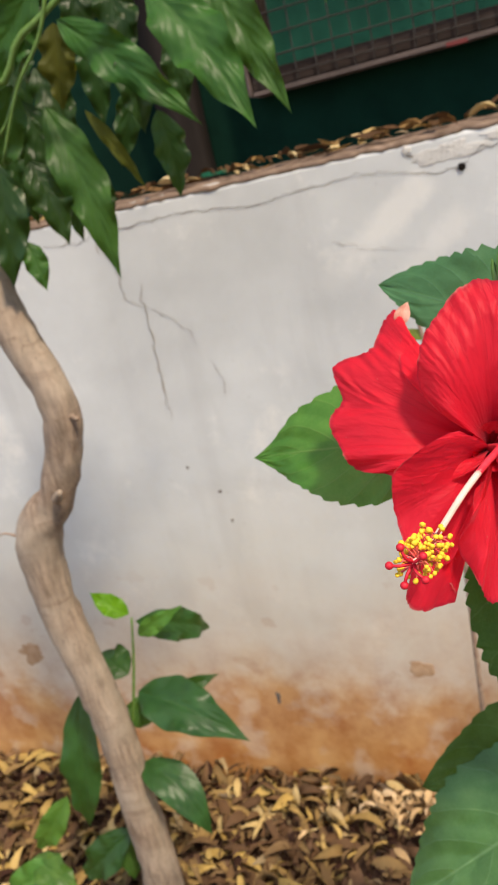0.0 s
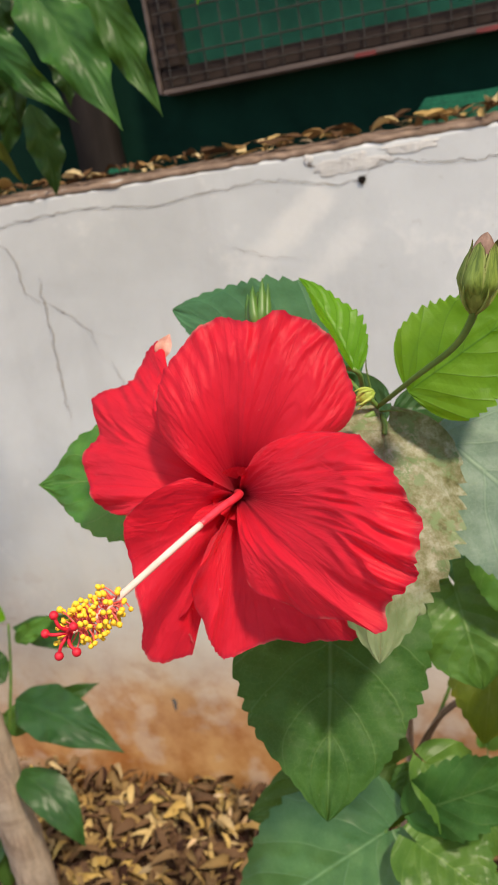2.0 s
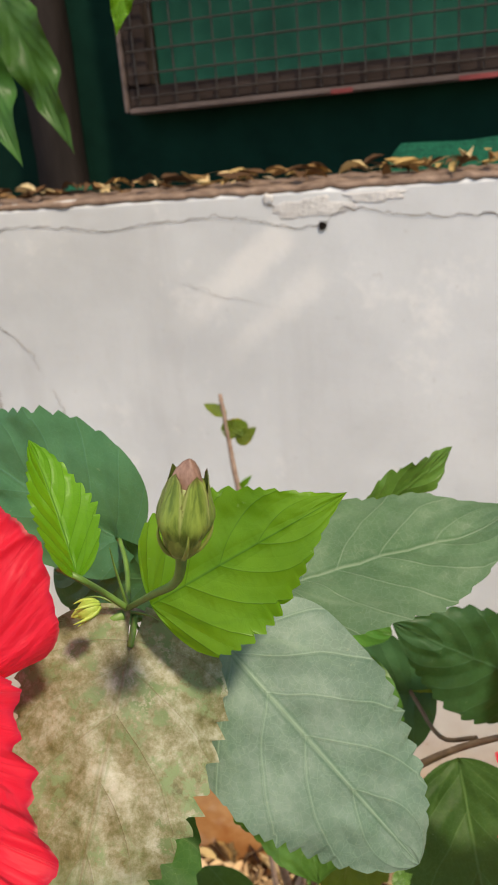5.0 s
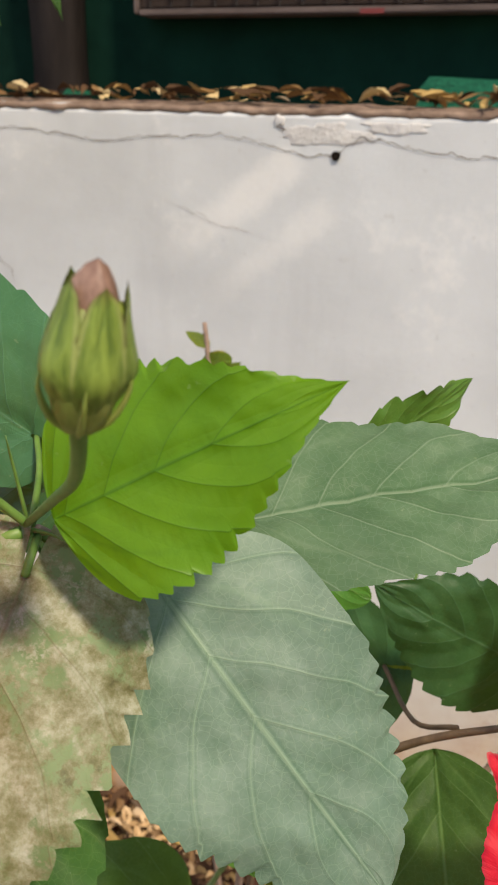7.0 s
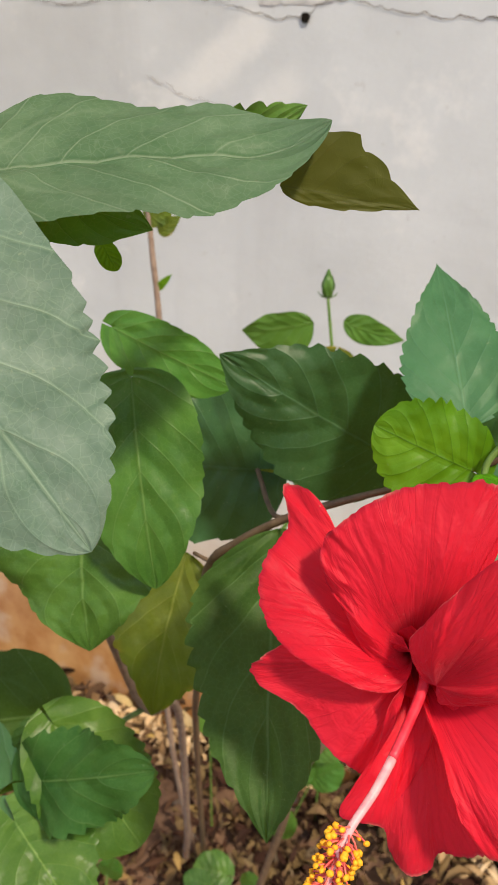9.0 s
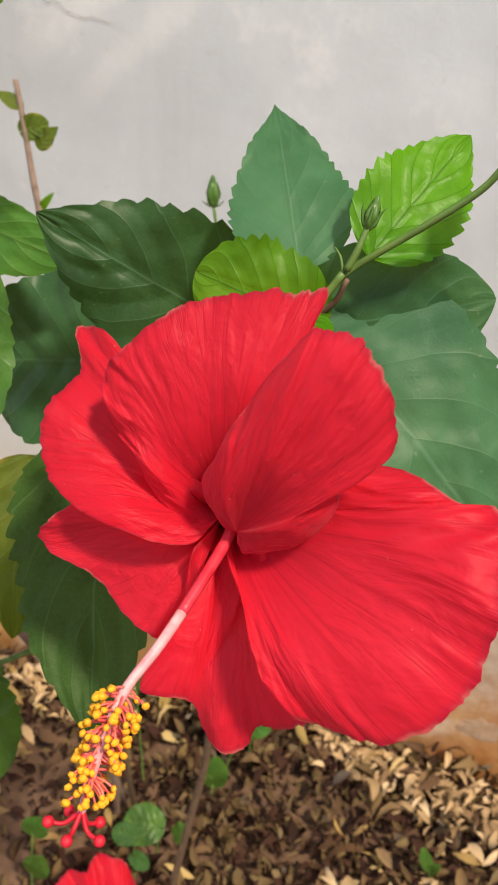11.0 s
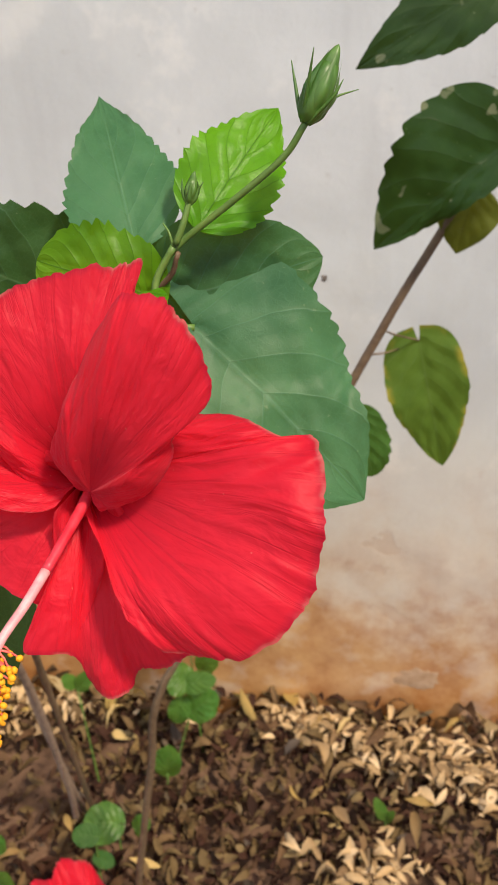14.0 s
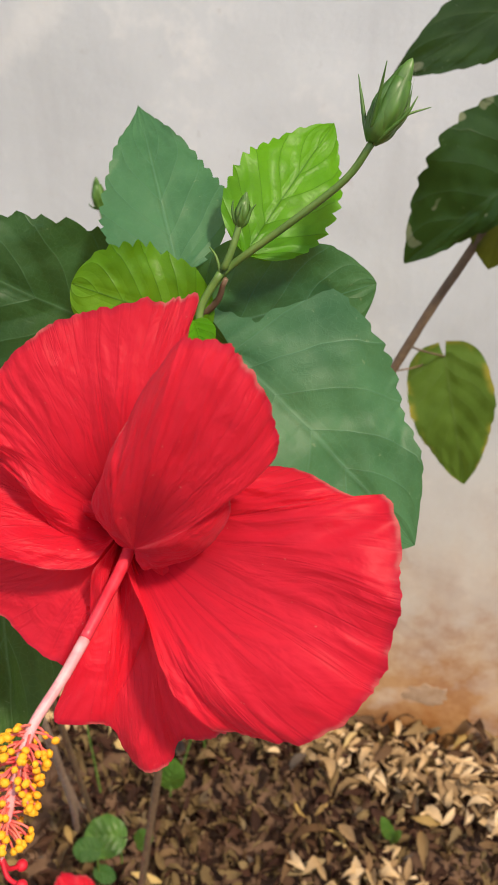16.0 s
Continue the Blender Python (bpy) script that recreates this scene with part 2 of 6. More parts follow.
LEAF_DUSTY = leaf_material("leaf_dusty", (0.026, 0.082, 0.030), (0.054, 0.122, 0.052), (0.19, 0.26, 0.16), 0.46, 5.0, 0.12, dust=0.56, dust_color=(0.180, 0.250, 0.165), quilt=0.35, shine=0.2)
LEAF_GREY = leaf_material("leaf_grey", (0.026, 0.088, 0.048), (0.062, 0.138, 0.088), (0.22, 0.32, 0.21), 0.45, 5.0, 0.12, dust=0.68, dust_color=(0.315, 0.39, 0.33), quilt=0.35, shine=0.22)
LEAF_MOTTLED = leaf_material("leaf_mottled", (0.090, 0.140, 0.055), (0.17, 0.23, 0.11), (0.15, 0.14, 0.07), 0.50, 5.0, 0.10, blotch=1.0)
LEAF_OLIVE = leaf_material("leaf_olive_underside", (0.058, 0.072, 0.009), (0.080, 0.095, 0.012), (0.095, 0.10, 0.018), 0.55, 5.0, 0.35, glow=(0.24, 0.24, 0.02), quilt=0.1)
LEAF_GLOSSY = leaf_material("leaf_glossy", (0.012, 0.062, 0.010), (0.031, 0.112, 0.020), (0.08, 0.19, 0.045), 0.40, 8.0, 0.20, quilt=0.18, shine=0.22)
LEAF_DEEP = leaf_material("leaf_deep_glossy", (0.008, 0.042, 0.010), (0.020, 0.078, 0.020), (0.05, 0.13, 0.035), 0.38, 8.0, 0.16, quilt=0.16, shine=0.28)
LEAF_WET = leaf_material("leaf_waxy", (0.030, 0.100, 0.014), (0.070, 0.175, 0.028), (0.15, 0.27, 0.07), 0.36, 5.0, 0.2, quilt=0.34, shine=0.32)
# Deep green; for the tree's inner leaves it also puts shade into the colour.
LEAF_SHADE = leaf_material("leaf_deep_green_shaded", (0.006, 0.026, 0.005), (0.013, 0.044, 0.009), (0.03, 0.065, 0.018), 0.40, 5.5, 0.12, bites=0.4)


def petal_material(name, eyed):
    m = Nodes(name, 0.48)
    sep = m.tree.nodes.new("ShaderNodeSeparateXYZ")
    m.link(m.uv(), sep.inputs[0])
    u, v = sep.outputs[0], sep.outputs[1]
    streak = m.noise(1.0, 5.0, m.scaled(m.uv(), 2.6, 34.0, 1.0), 0.65, 0.5)
    wide = m.noise(1.0, 3.0, m.scaled(m.uv(), 3.6, 11.0, 1.0), 0.6, 0.9)
    red = m.mix(m.ramp(streak, (0.3, 0.0), (0.7, 1.0)), (0.77, 0.013, 0.035), (0.87, 0.026, 0.058))
    eye = m.ramp(u, (0.03, (0.16, 0.001, 0.012)), (0.10, (0.40, 0.004, 0.022)), (0.19, (0.66, 0.009, 0.032)), (0.32, (0.80, 0.015, 0.042)))
    col = m.mix(m.ramp(u, (0.2, 0.9), (0.7, 0.45)), red, eye) if eyed else red
    col = m.mix(m.ramp(u, (0.965, 0.0), (0.995, 0.55)), col, (0.30, 0.006, 0.04))
    threads = m.ramp(m.noise(1.0, 3.0, m.scaled(m.uv(), 1.3, 62.0, 1.0), 0.6, 0.35), (0.36, 1.0), (0.45, 0.0))
    col = m.mix(m.math("MULTIPLY", threads, m.ramp(u, (0.10, 0.34), (0.95, 0.18))), col, (0.36, 0.003, 0.016))
    # pale patches along the outermost rim
    pale_rim = m.math("MULTIPLY", m.ramp(u, (0.983, 0.0), (0.996, 0.6)), m.ramp(m.noise(90.0, 2.0), (0.50, 0.0), (0.60, 1.0)))
    col = m.mix(pale_rim, col, (0.72, 0.26, 0.22))
    pollen = m.ramp(m.noise(1100.0, 1.0), (0.78, 0.0), (0.81, 1.0))
    col = m.mix(m.math("MULTIPLY", pollen, 0.45), col, (0.85, 0.45, 0.35))
    worn = m.math("MULTIPLY", m.ramp(m.noise(1.0, 4.0, m.scaled(m.uv(), 9.0, 40.0, 1.0), 0.7, 0.6), (0.62, 0.0), (0.74, 1.0)), m.ramp(u, (0.6, 0.0), (0.95, 0.4)))
    col = m.mix(worn, col, (0.95, 0.16, 0.17))
    crease = m.math("ABSOLUTE", m.math("SUBTRACT", m.noise(1.0, 2.0, m.scaled(m.uv(), 4.0, 16.0, 1.0), 0.5, 0.5), 0.5))
    crepe = m.math("ADD", m.math("MULTIPLY", streak, 0.25), m.math("MULTIPLY", wide, 1.3))
    crepe = m.math("ADD", crepe, m.math("MULTIPLY", crease, 0.6))
    crepe = m.math("MULTIPLY", crepe, m.ramp(u, (0.12, 0.0), (0.5, 1.0)))
    n1 = m.bump(m.math("SUBTRACT", crepe, m.math("MULTIPLY", threads, 0.10)), 0.42, 0.0022)
    n2 = m.bump(m.noise(900.0, 2.0), 0.08, 0.0002, n1)
    m.bsdf.inputs["Sheen Weight"].default_value = 0.14
    m.bsdf.inputs["Sheen Tint"].default_value = (1, 0.55, 0.68, 1)
    m.bsdf.inputs["Specular IOR Level"].default_value = 0.26
    return m.done(col, n2, 0.5, 0.50, m.ramp(u, (0.06 if eyed else 0.0, (0.14, 0.001, 0.008) if eyed else (0.60, 0.008, 0.024)), (0.26, (0.60, 0.007, 0.024)), (0.48, (0.94, 0.032, 0.060))))


PETAL = petal_material("petal_red", True)
PETAL_PLAIN = petal_material("petal_plain_red", False)


def plain(name, a, b, scale, rough=0.6, bump=0.2, depth=0.001, detail=5.0, metal=0.0, through=0.0, coat=0.0, stretch=None, shine=0.5):
    m = Nodes(name, rough, metal)
    m.bsdf.inputs["Specular IOR Level"].default_value = shine
    src = m.place() if stretch is None else m.scaled(m.place(), *stretch)
    f = m.noise(scale, detail, src)
    g = m.noise(scale * 7.3, 3.0, src)
    k = m.math("ADD", m.math("MULTIPLY", f, 0.75), m.math("MULTIPLY", g, 0.25))
    col = m.mix(m.ramp(k, (0.34, 0.0), (0.66, 1.0)), a, b)
    return m.done(col, m.bump(k, bump, depth), None, through, None, coat)


STEM_GREEN = plain("green_stem", (0.07, 0.15, 0.025), (0.13, 0.24, 0.045), 120, 0.5, 0.2, 0.0004)
STEM_RED = plain("reddish_twig", (0.10, 0.062, 0.035), (0.20, 0.13, 0.075), 160, 0.6, 0.3, 0.0005)
STEM_BROWN = plain("brown_twig", (0.20, 0.13, 0.095), (0.36, 0.26, 0.19), 140, 0.7, 0.4, 0.0006)
BUD_GREEN = plain("bud_green", (0.11, 0.16, 0.018), (0.26, 0.31, 0.07), 230, 0.5, 0.3, 0.0006, stretch=(1, 1, 0.35))


def sepal_material():
    """Ribbed yellow-green sepals that dry to brown along their edges and tips."""
    m = Nodes("sepal_green", 0.5)
    sep = m.tree.nodes.new("ShaderNodeSeparateXYZ")
    m.link(m.uv(), sep.inputs[0])
    u, off = sep.outputs[0], m.math("ABSOLUTE", m.math("SUBTRACT", sep.outputs[1], 0.5))
    ribs = m.noise(1.0, 4.0, m.scaled(m.uv(), 3.0, 6.0, 1.0), 0.6, 0.5)
    col = m.mix(m.ramp(ribs, (0.35, 0.0), (0.62, 1.0)), (0.085, 0.145, 0.016), (0.22, 0.31, 0.050))
    col = m.mix(m.ramp(off, (0.34, 0.0), (0.40, 0.7), (0.46, 0.2)), col, (0.36, 0.40, 0.13))
    rim = m.math("ADD", m.ramp(off, (0.42, 0.0), (0.49, 1.0)), m.ramp(u, (0.86, 0.0), (1.0, 0.8)))
    rim = m.math("MULTIPLY", rim, m.ramp(m.noise(420.0, 3.0), (0.36, 0.0), (0.56, 0.9)))
    col = m.mix(m.math("MINIMUM", rim, 0.9), col, (0.085, 0.035, 0.016))
    return m.done(col, m.bump(ribs, 0.5, 0.0008), None, 0.1, None, 0.0)


SEPAL = sepal_material()
BUD_PALE = plain("bud_petal_pink", (0.10, 0.045, 0.030), (0.34, 0.21, 0.15), 260, 0.55, 0.3, 0.0006, stretch=(1, 1, 0.3))
BUD_LIME = plain("bud_lime_green", (0.20, 0.30, 0.03), (0.36, 0.46, 0.08), 200, 0.5, 0.3, 0.0005)
BUD_DARK = plain("bud_deep_green", (0.03, 0.10, 0.012), (0.09, 0.20, 0.03), 90, 0.45, 0.3, 0.0006, stretch=(1, 1, 0.35))
ANTHER_YELLOW = plain("anther_yellow", (0.80, 0.46, 0.02), (0.95, 0.68, 0.06), 600, 0.7, 0.3, 0.0003)
ANTHER_ORANGE = plain("anther_orange", (0.72, 0.30, 0.01), (0.90, 0.48, 0.02), 600, 0.7, 0.3, 0.0003)
STIGMA_RED = plain("stigma_red", (0.45, 0.004, 0.02), (0.66, 0.01, 0.03), 500, 0.6, 0.3, 0.0003)
PETAL_TIP = plain("petal_tip_peach", (0.74, 0.34, 0.26), (0.90, 0.60, 0.46), 500, 0.5, 0.3, 0.0004, through=0.3)
COLUMN_PALE = plain("column_pale_pink", (0.88, 0.62, 0.54), (0.93, 0.82, 0.72), 90, 0.45, 0.15, 0.0003, through=0.2)
COLUMN_PINK = plain("column_pink_red", (0.80, 0.24, 0.28), (0.92, 0.62, 0.60), 90, 0.45, 0.15, 0.0003, through=0.2)
COLUMN_RED = plain("column_red", (0.62, 0.012, 0.03), (0.78, 0.06, 0.09), 90, 0.45, 0.15, 0.0003)
FILAMENT = plain("filament_red", (0.70, 0.05, 0.06), (0.80, 0.22, 0.16), 300, 0.5, 0.1, 0.0002)


def bark_material():
    m = Nodes("grey_brown_bark", 0.75)
    f = m.noise(160.0, 7.0, m.scaled(m.place(), 1, 1, 0.16), 0.7)
    rings = m.noise(60.0, 4.0, m.scaled(m.place(), 0.25, 0.25, 1.6), 0.6)
    big = m.noise(14.0, 4.0)
    pits = m.ramp(m.noise(230.0, 2.0), (0.62, 0.0), (0.72, 1.0))
    col = m.mix(m.ramp(f, (0.3, 0.0), (0.7, 1.0)), (0.09, 0.055, 0.034), (0.40, 0.295, 0.215))
    col = m.mix(m.ramp(big, (0.38, 0.0), (0.66, 0.6)), col, (0.44, 0.37, 0.29))
    col = m.mix(m.ramp(rings, (0.56, 0.0), (0.70, 0.45)), col, (0.16, 0.10, 0.065))
    col = m.mix(m.math("MULTIPLY", pits, 0.4), col, (0.12, 0.08, 0.05))
    h = m.math("ADD", m.math("MULTIPLY", f, 0.8), m.math("MULTIPLY", rings, 0.5))
    return m.done(col, m.bump(h, 0.9, 0.0018))


BARK = bark_material()


def wall_material():
    m = Nodes("lime_washed_plaster", 0.85)
    p = m.place()
    sep = m.tree.nodes.new("ShaderNodeSeparateXYZ")
    m.link(p, sep.inputs[0])
    z = sep.outputs[2]
    cloud = m.noise(3.2, 6.0, None, 0.6, 0.3)
    streaks = m.noise(1.0, 5.0, m.scaled(p, 9.0, 1.0, 1.6), 0.6)
    spots = m.noise(70.0, 4.0)
    col = m.mix(m.ramp(cloud, (0.32, 0.0), (0.68, 1.0)), (0.480, 0.50, 0.503), (0.614, 0.64, 0.643))
    col = m.mix(m.ramp(streaks, (0.52, 0.0), (0.72, 0.45)), col, (0.40, 0.405, 0.405))
    flake = m.ramp(m.noise(6.5, 8.0, None, 0.7), (0.56, 0.0), (0.66, 1.0))
    col = m.mix(m.math("MULTIPLY", flake, 0.38), col, (0.84, 0.82, 0.77))
    col = m.mix(m.ramp(spots, (0.66, 0.0), (0.74, 0.25)), col, (0.36, 0.34, 0.32))
    # two slanting streaks of sunlight below the patched plaster, put into the colour
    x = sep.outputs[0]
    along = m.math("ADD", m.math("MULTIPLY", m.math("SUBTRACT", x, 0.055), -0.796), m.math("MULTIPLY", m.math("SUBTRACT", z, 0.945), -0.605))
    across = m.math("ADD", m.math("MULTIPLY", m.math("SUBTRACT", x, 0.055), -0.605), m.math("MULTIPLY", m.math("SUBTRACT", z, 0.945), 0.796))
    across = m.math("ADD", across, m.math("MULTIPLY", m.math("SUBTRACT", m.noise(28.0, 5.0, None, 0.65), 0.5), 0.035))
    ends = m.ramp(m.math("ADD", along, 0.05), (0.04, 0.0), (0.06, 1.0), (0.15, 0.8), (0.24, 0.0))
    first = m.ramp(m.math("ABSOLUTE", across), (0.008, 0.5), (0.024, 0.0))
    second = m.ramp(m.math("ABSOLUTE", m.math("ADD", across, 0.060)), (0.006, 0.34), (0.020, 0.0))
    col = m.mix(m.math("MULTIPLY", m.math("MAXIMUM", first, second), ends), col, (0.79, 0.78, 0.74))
    # beige film of dried mud well above the stained foot
    film = m.math("ADD", z, m.math("MULTIPLY", m.math("SUBTRACT", m.noise(5.0, 6.0, None, 0.65), 0.5), 0.45))
    col = m.mix(m.ramp(film, (0.26, 0.42), (0.42, 0.30), (0.62, 0.0)), col, (0.60, 0.52, 0.38))
    # soil splashed up from the ground
    rise = m.math("ADD", z, m.math("MULTIPLY", m.math("SUBTRACT", m.noise(4.0, 5.0, None, 0.6), 0.5), 0.36))
    rise = m.math("ADD", rise, m.math("MULTIPLY", m.math("SUBTRACT", m.noise(22.0, 6.0, None, 0.7), 0.5), 0.14))
    soil = m.ramp(rise, (0.03, 1.0), (0.16, 0.9), (0.24, 0.45), (0.34, 0.14), (0.46, 0.0))
    tone = m.mix(m.ramp(m.noise(11.0, 6.0, None, 0.65), (0.35, 0.0), (0.65, 1.0)), (0.33, 0.115, 0.022), (0.55, 0.29, 0.10))
    pale = m.ramp(m.noise(15.0, 5.0), (0.52, 0.0), (0.64, 0.35))
    tone = m.mix(pale, tone, (0.62, 0.54, 0.45))
    col = m.mix(soil, col, tone)
    low = m.ramp(z, (0.10, 0.0), (0.14, 1.0), (0.36, 1.0), (0.46, 0.0))
    bare = m.math("MULTIPLY", m.ramp(m.noise(13.0, 4.0, m.scaled(p, 1.0, 1.0, 1.4), 0.5), (0.625, 0.0), (0.645, 1.0)), low)
    col = m.mix(m.math("MULTIPLY", bare, 0.32), col, m.mix(spots, (0.34, 0.20, 0.13), (0.46, 0.30, 0.21)))
    h = m.math("ADD", m.math("MULTIPLY", m.noise(26.0, 8.0, None, 0.65), 0.7), m.math("MULTIPLY", flake, -0.1))
    h = m.math("SUBTRACT", h, m.math("MULTIPLY", bare, 0.15))
    h = m.math("ADD", h, m.math("MULTIPLY", m.noise(240.0, 3.0), 0.04))
    return m.done(col, m.bump(h, 0.36, 0.004))


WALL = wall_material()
PATCH = plain("patched_plaster", (0.44, 0.435, 0.42), (0.63, 0.62, 0.59), 45, 0.9, 0.9, 0.004, 8.0)
BARE = plain("bare_mortar", (0.33, 0.19, 0.10), (0.46, 0.31, 0.20), 70, 0.95, 0.7, 0.003)
CRACK_FAINT = plain("faint_crack", (0.20, 0.18, 0.16), (0.40, 0.37, 0.34), 120, 0.95, 0.3, 0.001)
CRACK = plain("dark_crack", (0.05, 0.040, 0.032), (0.20, 0.165, 0.14), 200, 0.95, 0.3, 0.001)
COPING = plain("earthy_coping", (0.085, 0.052, 0.034), (0.27, 0.19, 0.14), 60, 0.9, 0.6, 0.004)
SOIL = plain("brown_soil", (0.070, 0.036, 0.022), (0.17, 0.098, 0.058), 18, 0.95, 0.8, 0.006, 8.0)
BOARD = plain("dark_green_board", (0.0012, 0.014, 0.009), (0.005, 0.036, 0.023), 4.5, 0.9, 0.15, 0.004, shine=0.08)
SHADE_CLOTH = plain("green_shade_cloth", (0.005, 0.050, 0.032), (0.011, 0.085, 0.054), 9, 0.8, 0.2, 0.001, shine=0.15)
NET = plain("teal_net", (0.002, 0.038, 0.022), (0.007, 0.10, 0.055), 240, 0.8, 0.8, 0.002, shine=0.1)
FRAME_WOOD = plain("weathered_dark_timber", (0.016, 0.010, 0.008), (0.046, 0.032, 0.026), 42, 0.8, 0.4, 0.0015, stretch=(0.2, 1, 1), shine=0.2)
FRAME_EDGE = plain("worn_grey_edge", (0.06, 0.042, 0.035), (0.13, 0.095, 0.082), 60, 0.7, 0.3, 0.001, stretch=(0.3, 1, 1))
RED_PAINT = plain("faded_red_paint", (0.13, 0.016, 0.014), (0.24, 0.036, 0.032), 60, 0.6, 0.2, 0.001)
WIRE = plain("dull_wire", (0.022, 0.018, 0.016), (0.05, 0.043, 0.037), 200, 0.55, 0.2, 0.0004, metal=0.4)
POST_WOOD = plain("dark_brown_post", (0.008, 0.006, 0.005), (0.026, 0.020, 0.017), 30, 0.8, 0.5, 0.002, stretch=(1, 1, 0.2), shine=0.15)


def litter_material(name, *stops):
    m = Nodes(name, 0.85)
    m.bsdf.inputs["Specular IOR Level"].default_value = 0.15
    r = m.tree.nodes.new("ShaderNodeNewGeometry").outputs["Random Per Island"]
    col = m.ramp(r, *stops)
    col = m.mix(m.math("MULTIPLY", m.noise(160.0, 4.0), 0.35), col, (0.06, 0.032, 0.014))
    return m.done(col, m.bump(m.noise(300.0, 3.0), 0.3, 0.0008), None, 0.12)


LITTER = litter_material("dry_leaves", (0.0, (0.085, 0.048, 0.028)), (0.26, (0.14, 0.078, 0.040)), (0.46, (0.21, 0.135, 0.065)), (0.66, (0.31, 0.20, 0.075)), (0.82, (0.52, 0.36, 0.115)), (0.94, (0.58, 0.44, 0.22)), (1.0, (0.12, 0.09, 0.07)))
# Leaves on the ledge: sunlight is put into their brighter stops.
LITTER_SUNLIT = litter_material("sunlit_dry_leaves", (0.0, (0.05, 0.028, 0.016)), (0.30, (0.14, 0.075, 0.035)), (0.58, (0.30, 0.18, 0.07)), (0.80, (0.50, 0.35, 0.13)), (0.93, (0.66, 0.53, 0.30)), (1.0, (0.20, 0.16, 0.12)))
# Brown leaves; the shrub's shade is put into their dark stops.
LITTER_BROWN_SHADED = litter_material("brown_shaded_leaves", (0.0, (0.017, 0.007, 0.006)), (0.28, (0.049, 0.020, 0.014)), (0.50, (0.081, 0.043, 0.024)), (0.70, (0.145, 0.098, 0.043)), (0.86, (0.162, 0.106, 0.049)), (0.96, (0.221, 0.157, 0.072)), (1.0, (0.085, 0.068, 0.058)))

# Pale stops put sunlight on the ground into the leaves' colour.
LITTER_SUN_PATCH = litter_material("sun_patch_leaves", (0.0, (0.20, 0.12, 0.06)), (0.3, (0.40, 0.27, 0.14)), (0.7, (0.62, 0.43, 0.23)), (1.0, (0.76, 0.58, 0.36)))
HOLE = plain("black_hole", (0.006, 0.005, 0.004), (0.02, 0.016, 0.013), 300, 0.95, 0.3, 0.001, shine=0.05)

# ---- the setting ----
WALL_TOP = 0.989


def build_ground():
    n = 80
    rows = []
    for i in range(n + 1):
        q = (i - n / 2) / (n / 2)
        y = 60.0 * q * abs(q) ** 3
        row = []
        for j in range(81):
            s = (j - 40) / 40
            x = 60.0 * s * abs(s) ** 2.2
            near = max(0.0, 1 - math.hypot(x, y) / 4)
            row.append((x, y, -0.012 + near * 0.018 * noise.noise(Vector((x * 5, y * 5, 0)))))
        rows.append(row)
    return tagged(part("ground", sheet(rows), SOIL), "bare brown garden soil under dry leaves", "ground", kind="structure")


build_ground()


def build_wall():
    """A low plastered wall with an uneven face and a worn, rounded top edge."""
    xs = [-3.0 + 6.0 * i / 300 for i in range(301)]

    def face(x, z):
        return 0.0022 * noise.noise(Vector((x * 4, z * 4, 3))) + 0.0012 * noise.noise(Vector((x * 17, z * 17, 8)))

    prof = [(0.0, -0.05 + (WALL_TOP + 0.041) * k / 60) for k in range(61)]
    prof += [(0.0, WALL_TOP - 0.0075), (0.0003, WALL_TOP - 0.0065)]
    rows = []
    for d, z in prof:
        rows.append([(x, d + face(x, z), z) for x in xs])
    for d, dz in ((0.003, -0.0025), (0.011, 0.0), (0.05, 0.002), (0.095, 0.0), (0.125, 0.0)):
        rows.append([(x, d + face(x, 1), WALL_TOP + dz + 0.003 * noise.noise(Vector((x * 9, d * 30, 1)))) for x in xs])
    rows.append([(x, 0.125, -0.05) for x in xs])
    bm = sheet(rows)
    bmesh.ops.recalc_face_normals(bm, faces=bm.faces)
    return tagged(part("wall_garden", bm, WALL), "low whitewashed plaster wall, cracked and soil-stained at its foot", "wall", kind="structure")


wall = build_wall()


def build_coping():
    """Earth and broken mortar that caps the wall, with a crumbling front edge."""
    rows = []
    xs = [-3.0 + 6.0 * i / 700 for i in range(701)]
    for k, (d, h) in enumerate(((0.0000, -0.0050), (-0.0010, -0.0026), (0.001, 0.0008), (0.05, 0.0045), (0.12, 0.005))):
        row = []
        for x in xs:
            r = 0.55 * noise.noise(Vector((x * 26, 0, 7))) + 0.5 * noise.noise(Vector((x * 90, 1, 7)))
            row.append((x, d + (0.005 * max(-0.4, r) if k < 3 else 0), WALL_TOP + h + 0.0035 * r * (1 if k else 1.4)))
        rows.append(row)
    part("coping", sheet(rows), COPING, wall, "earthy crumbling top edge")


build_coping()


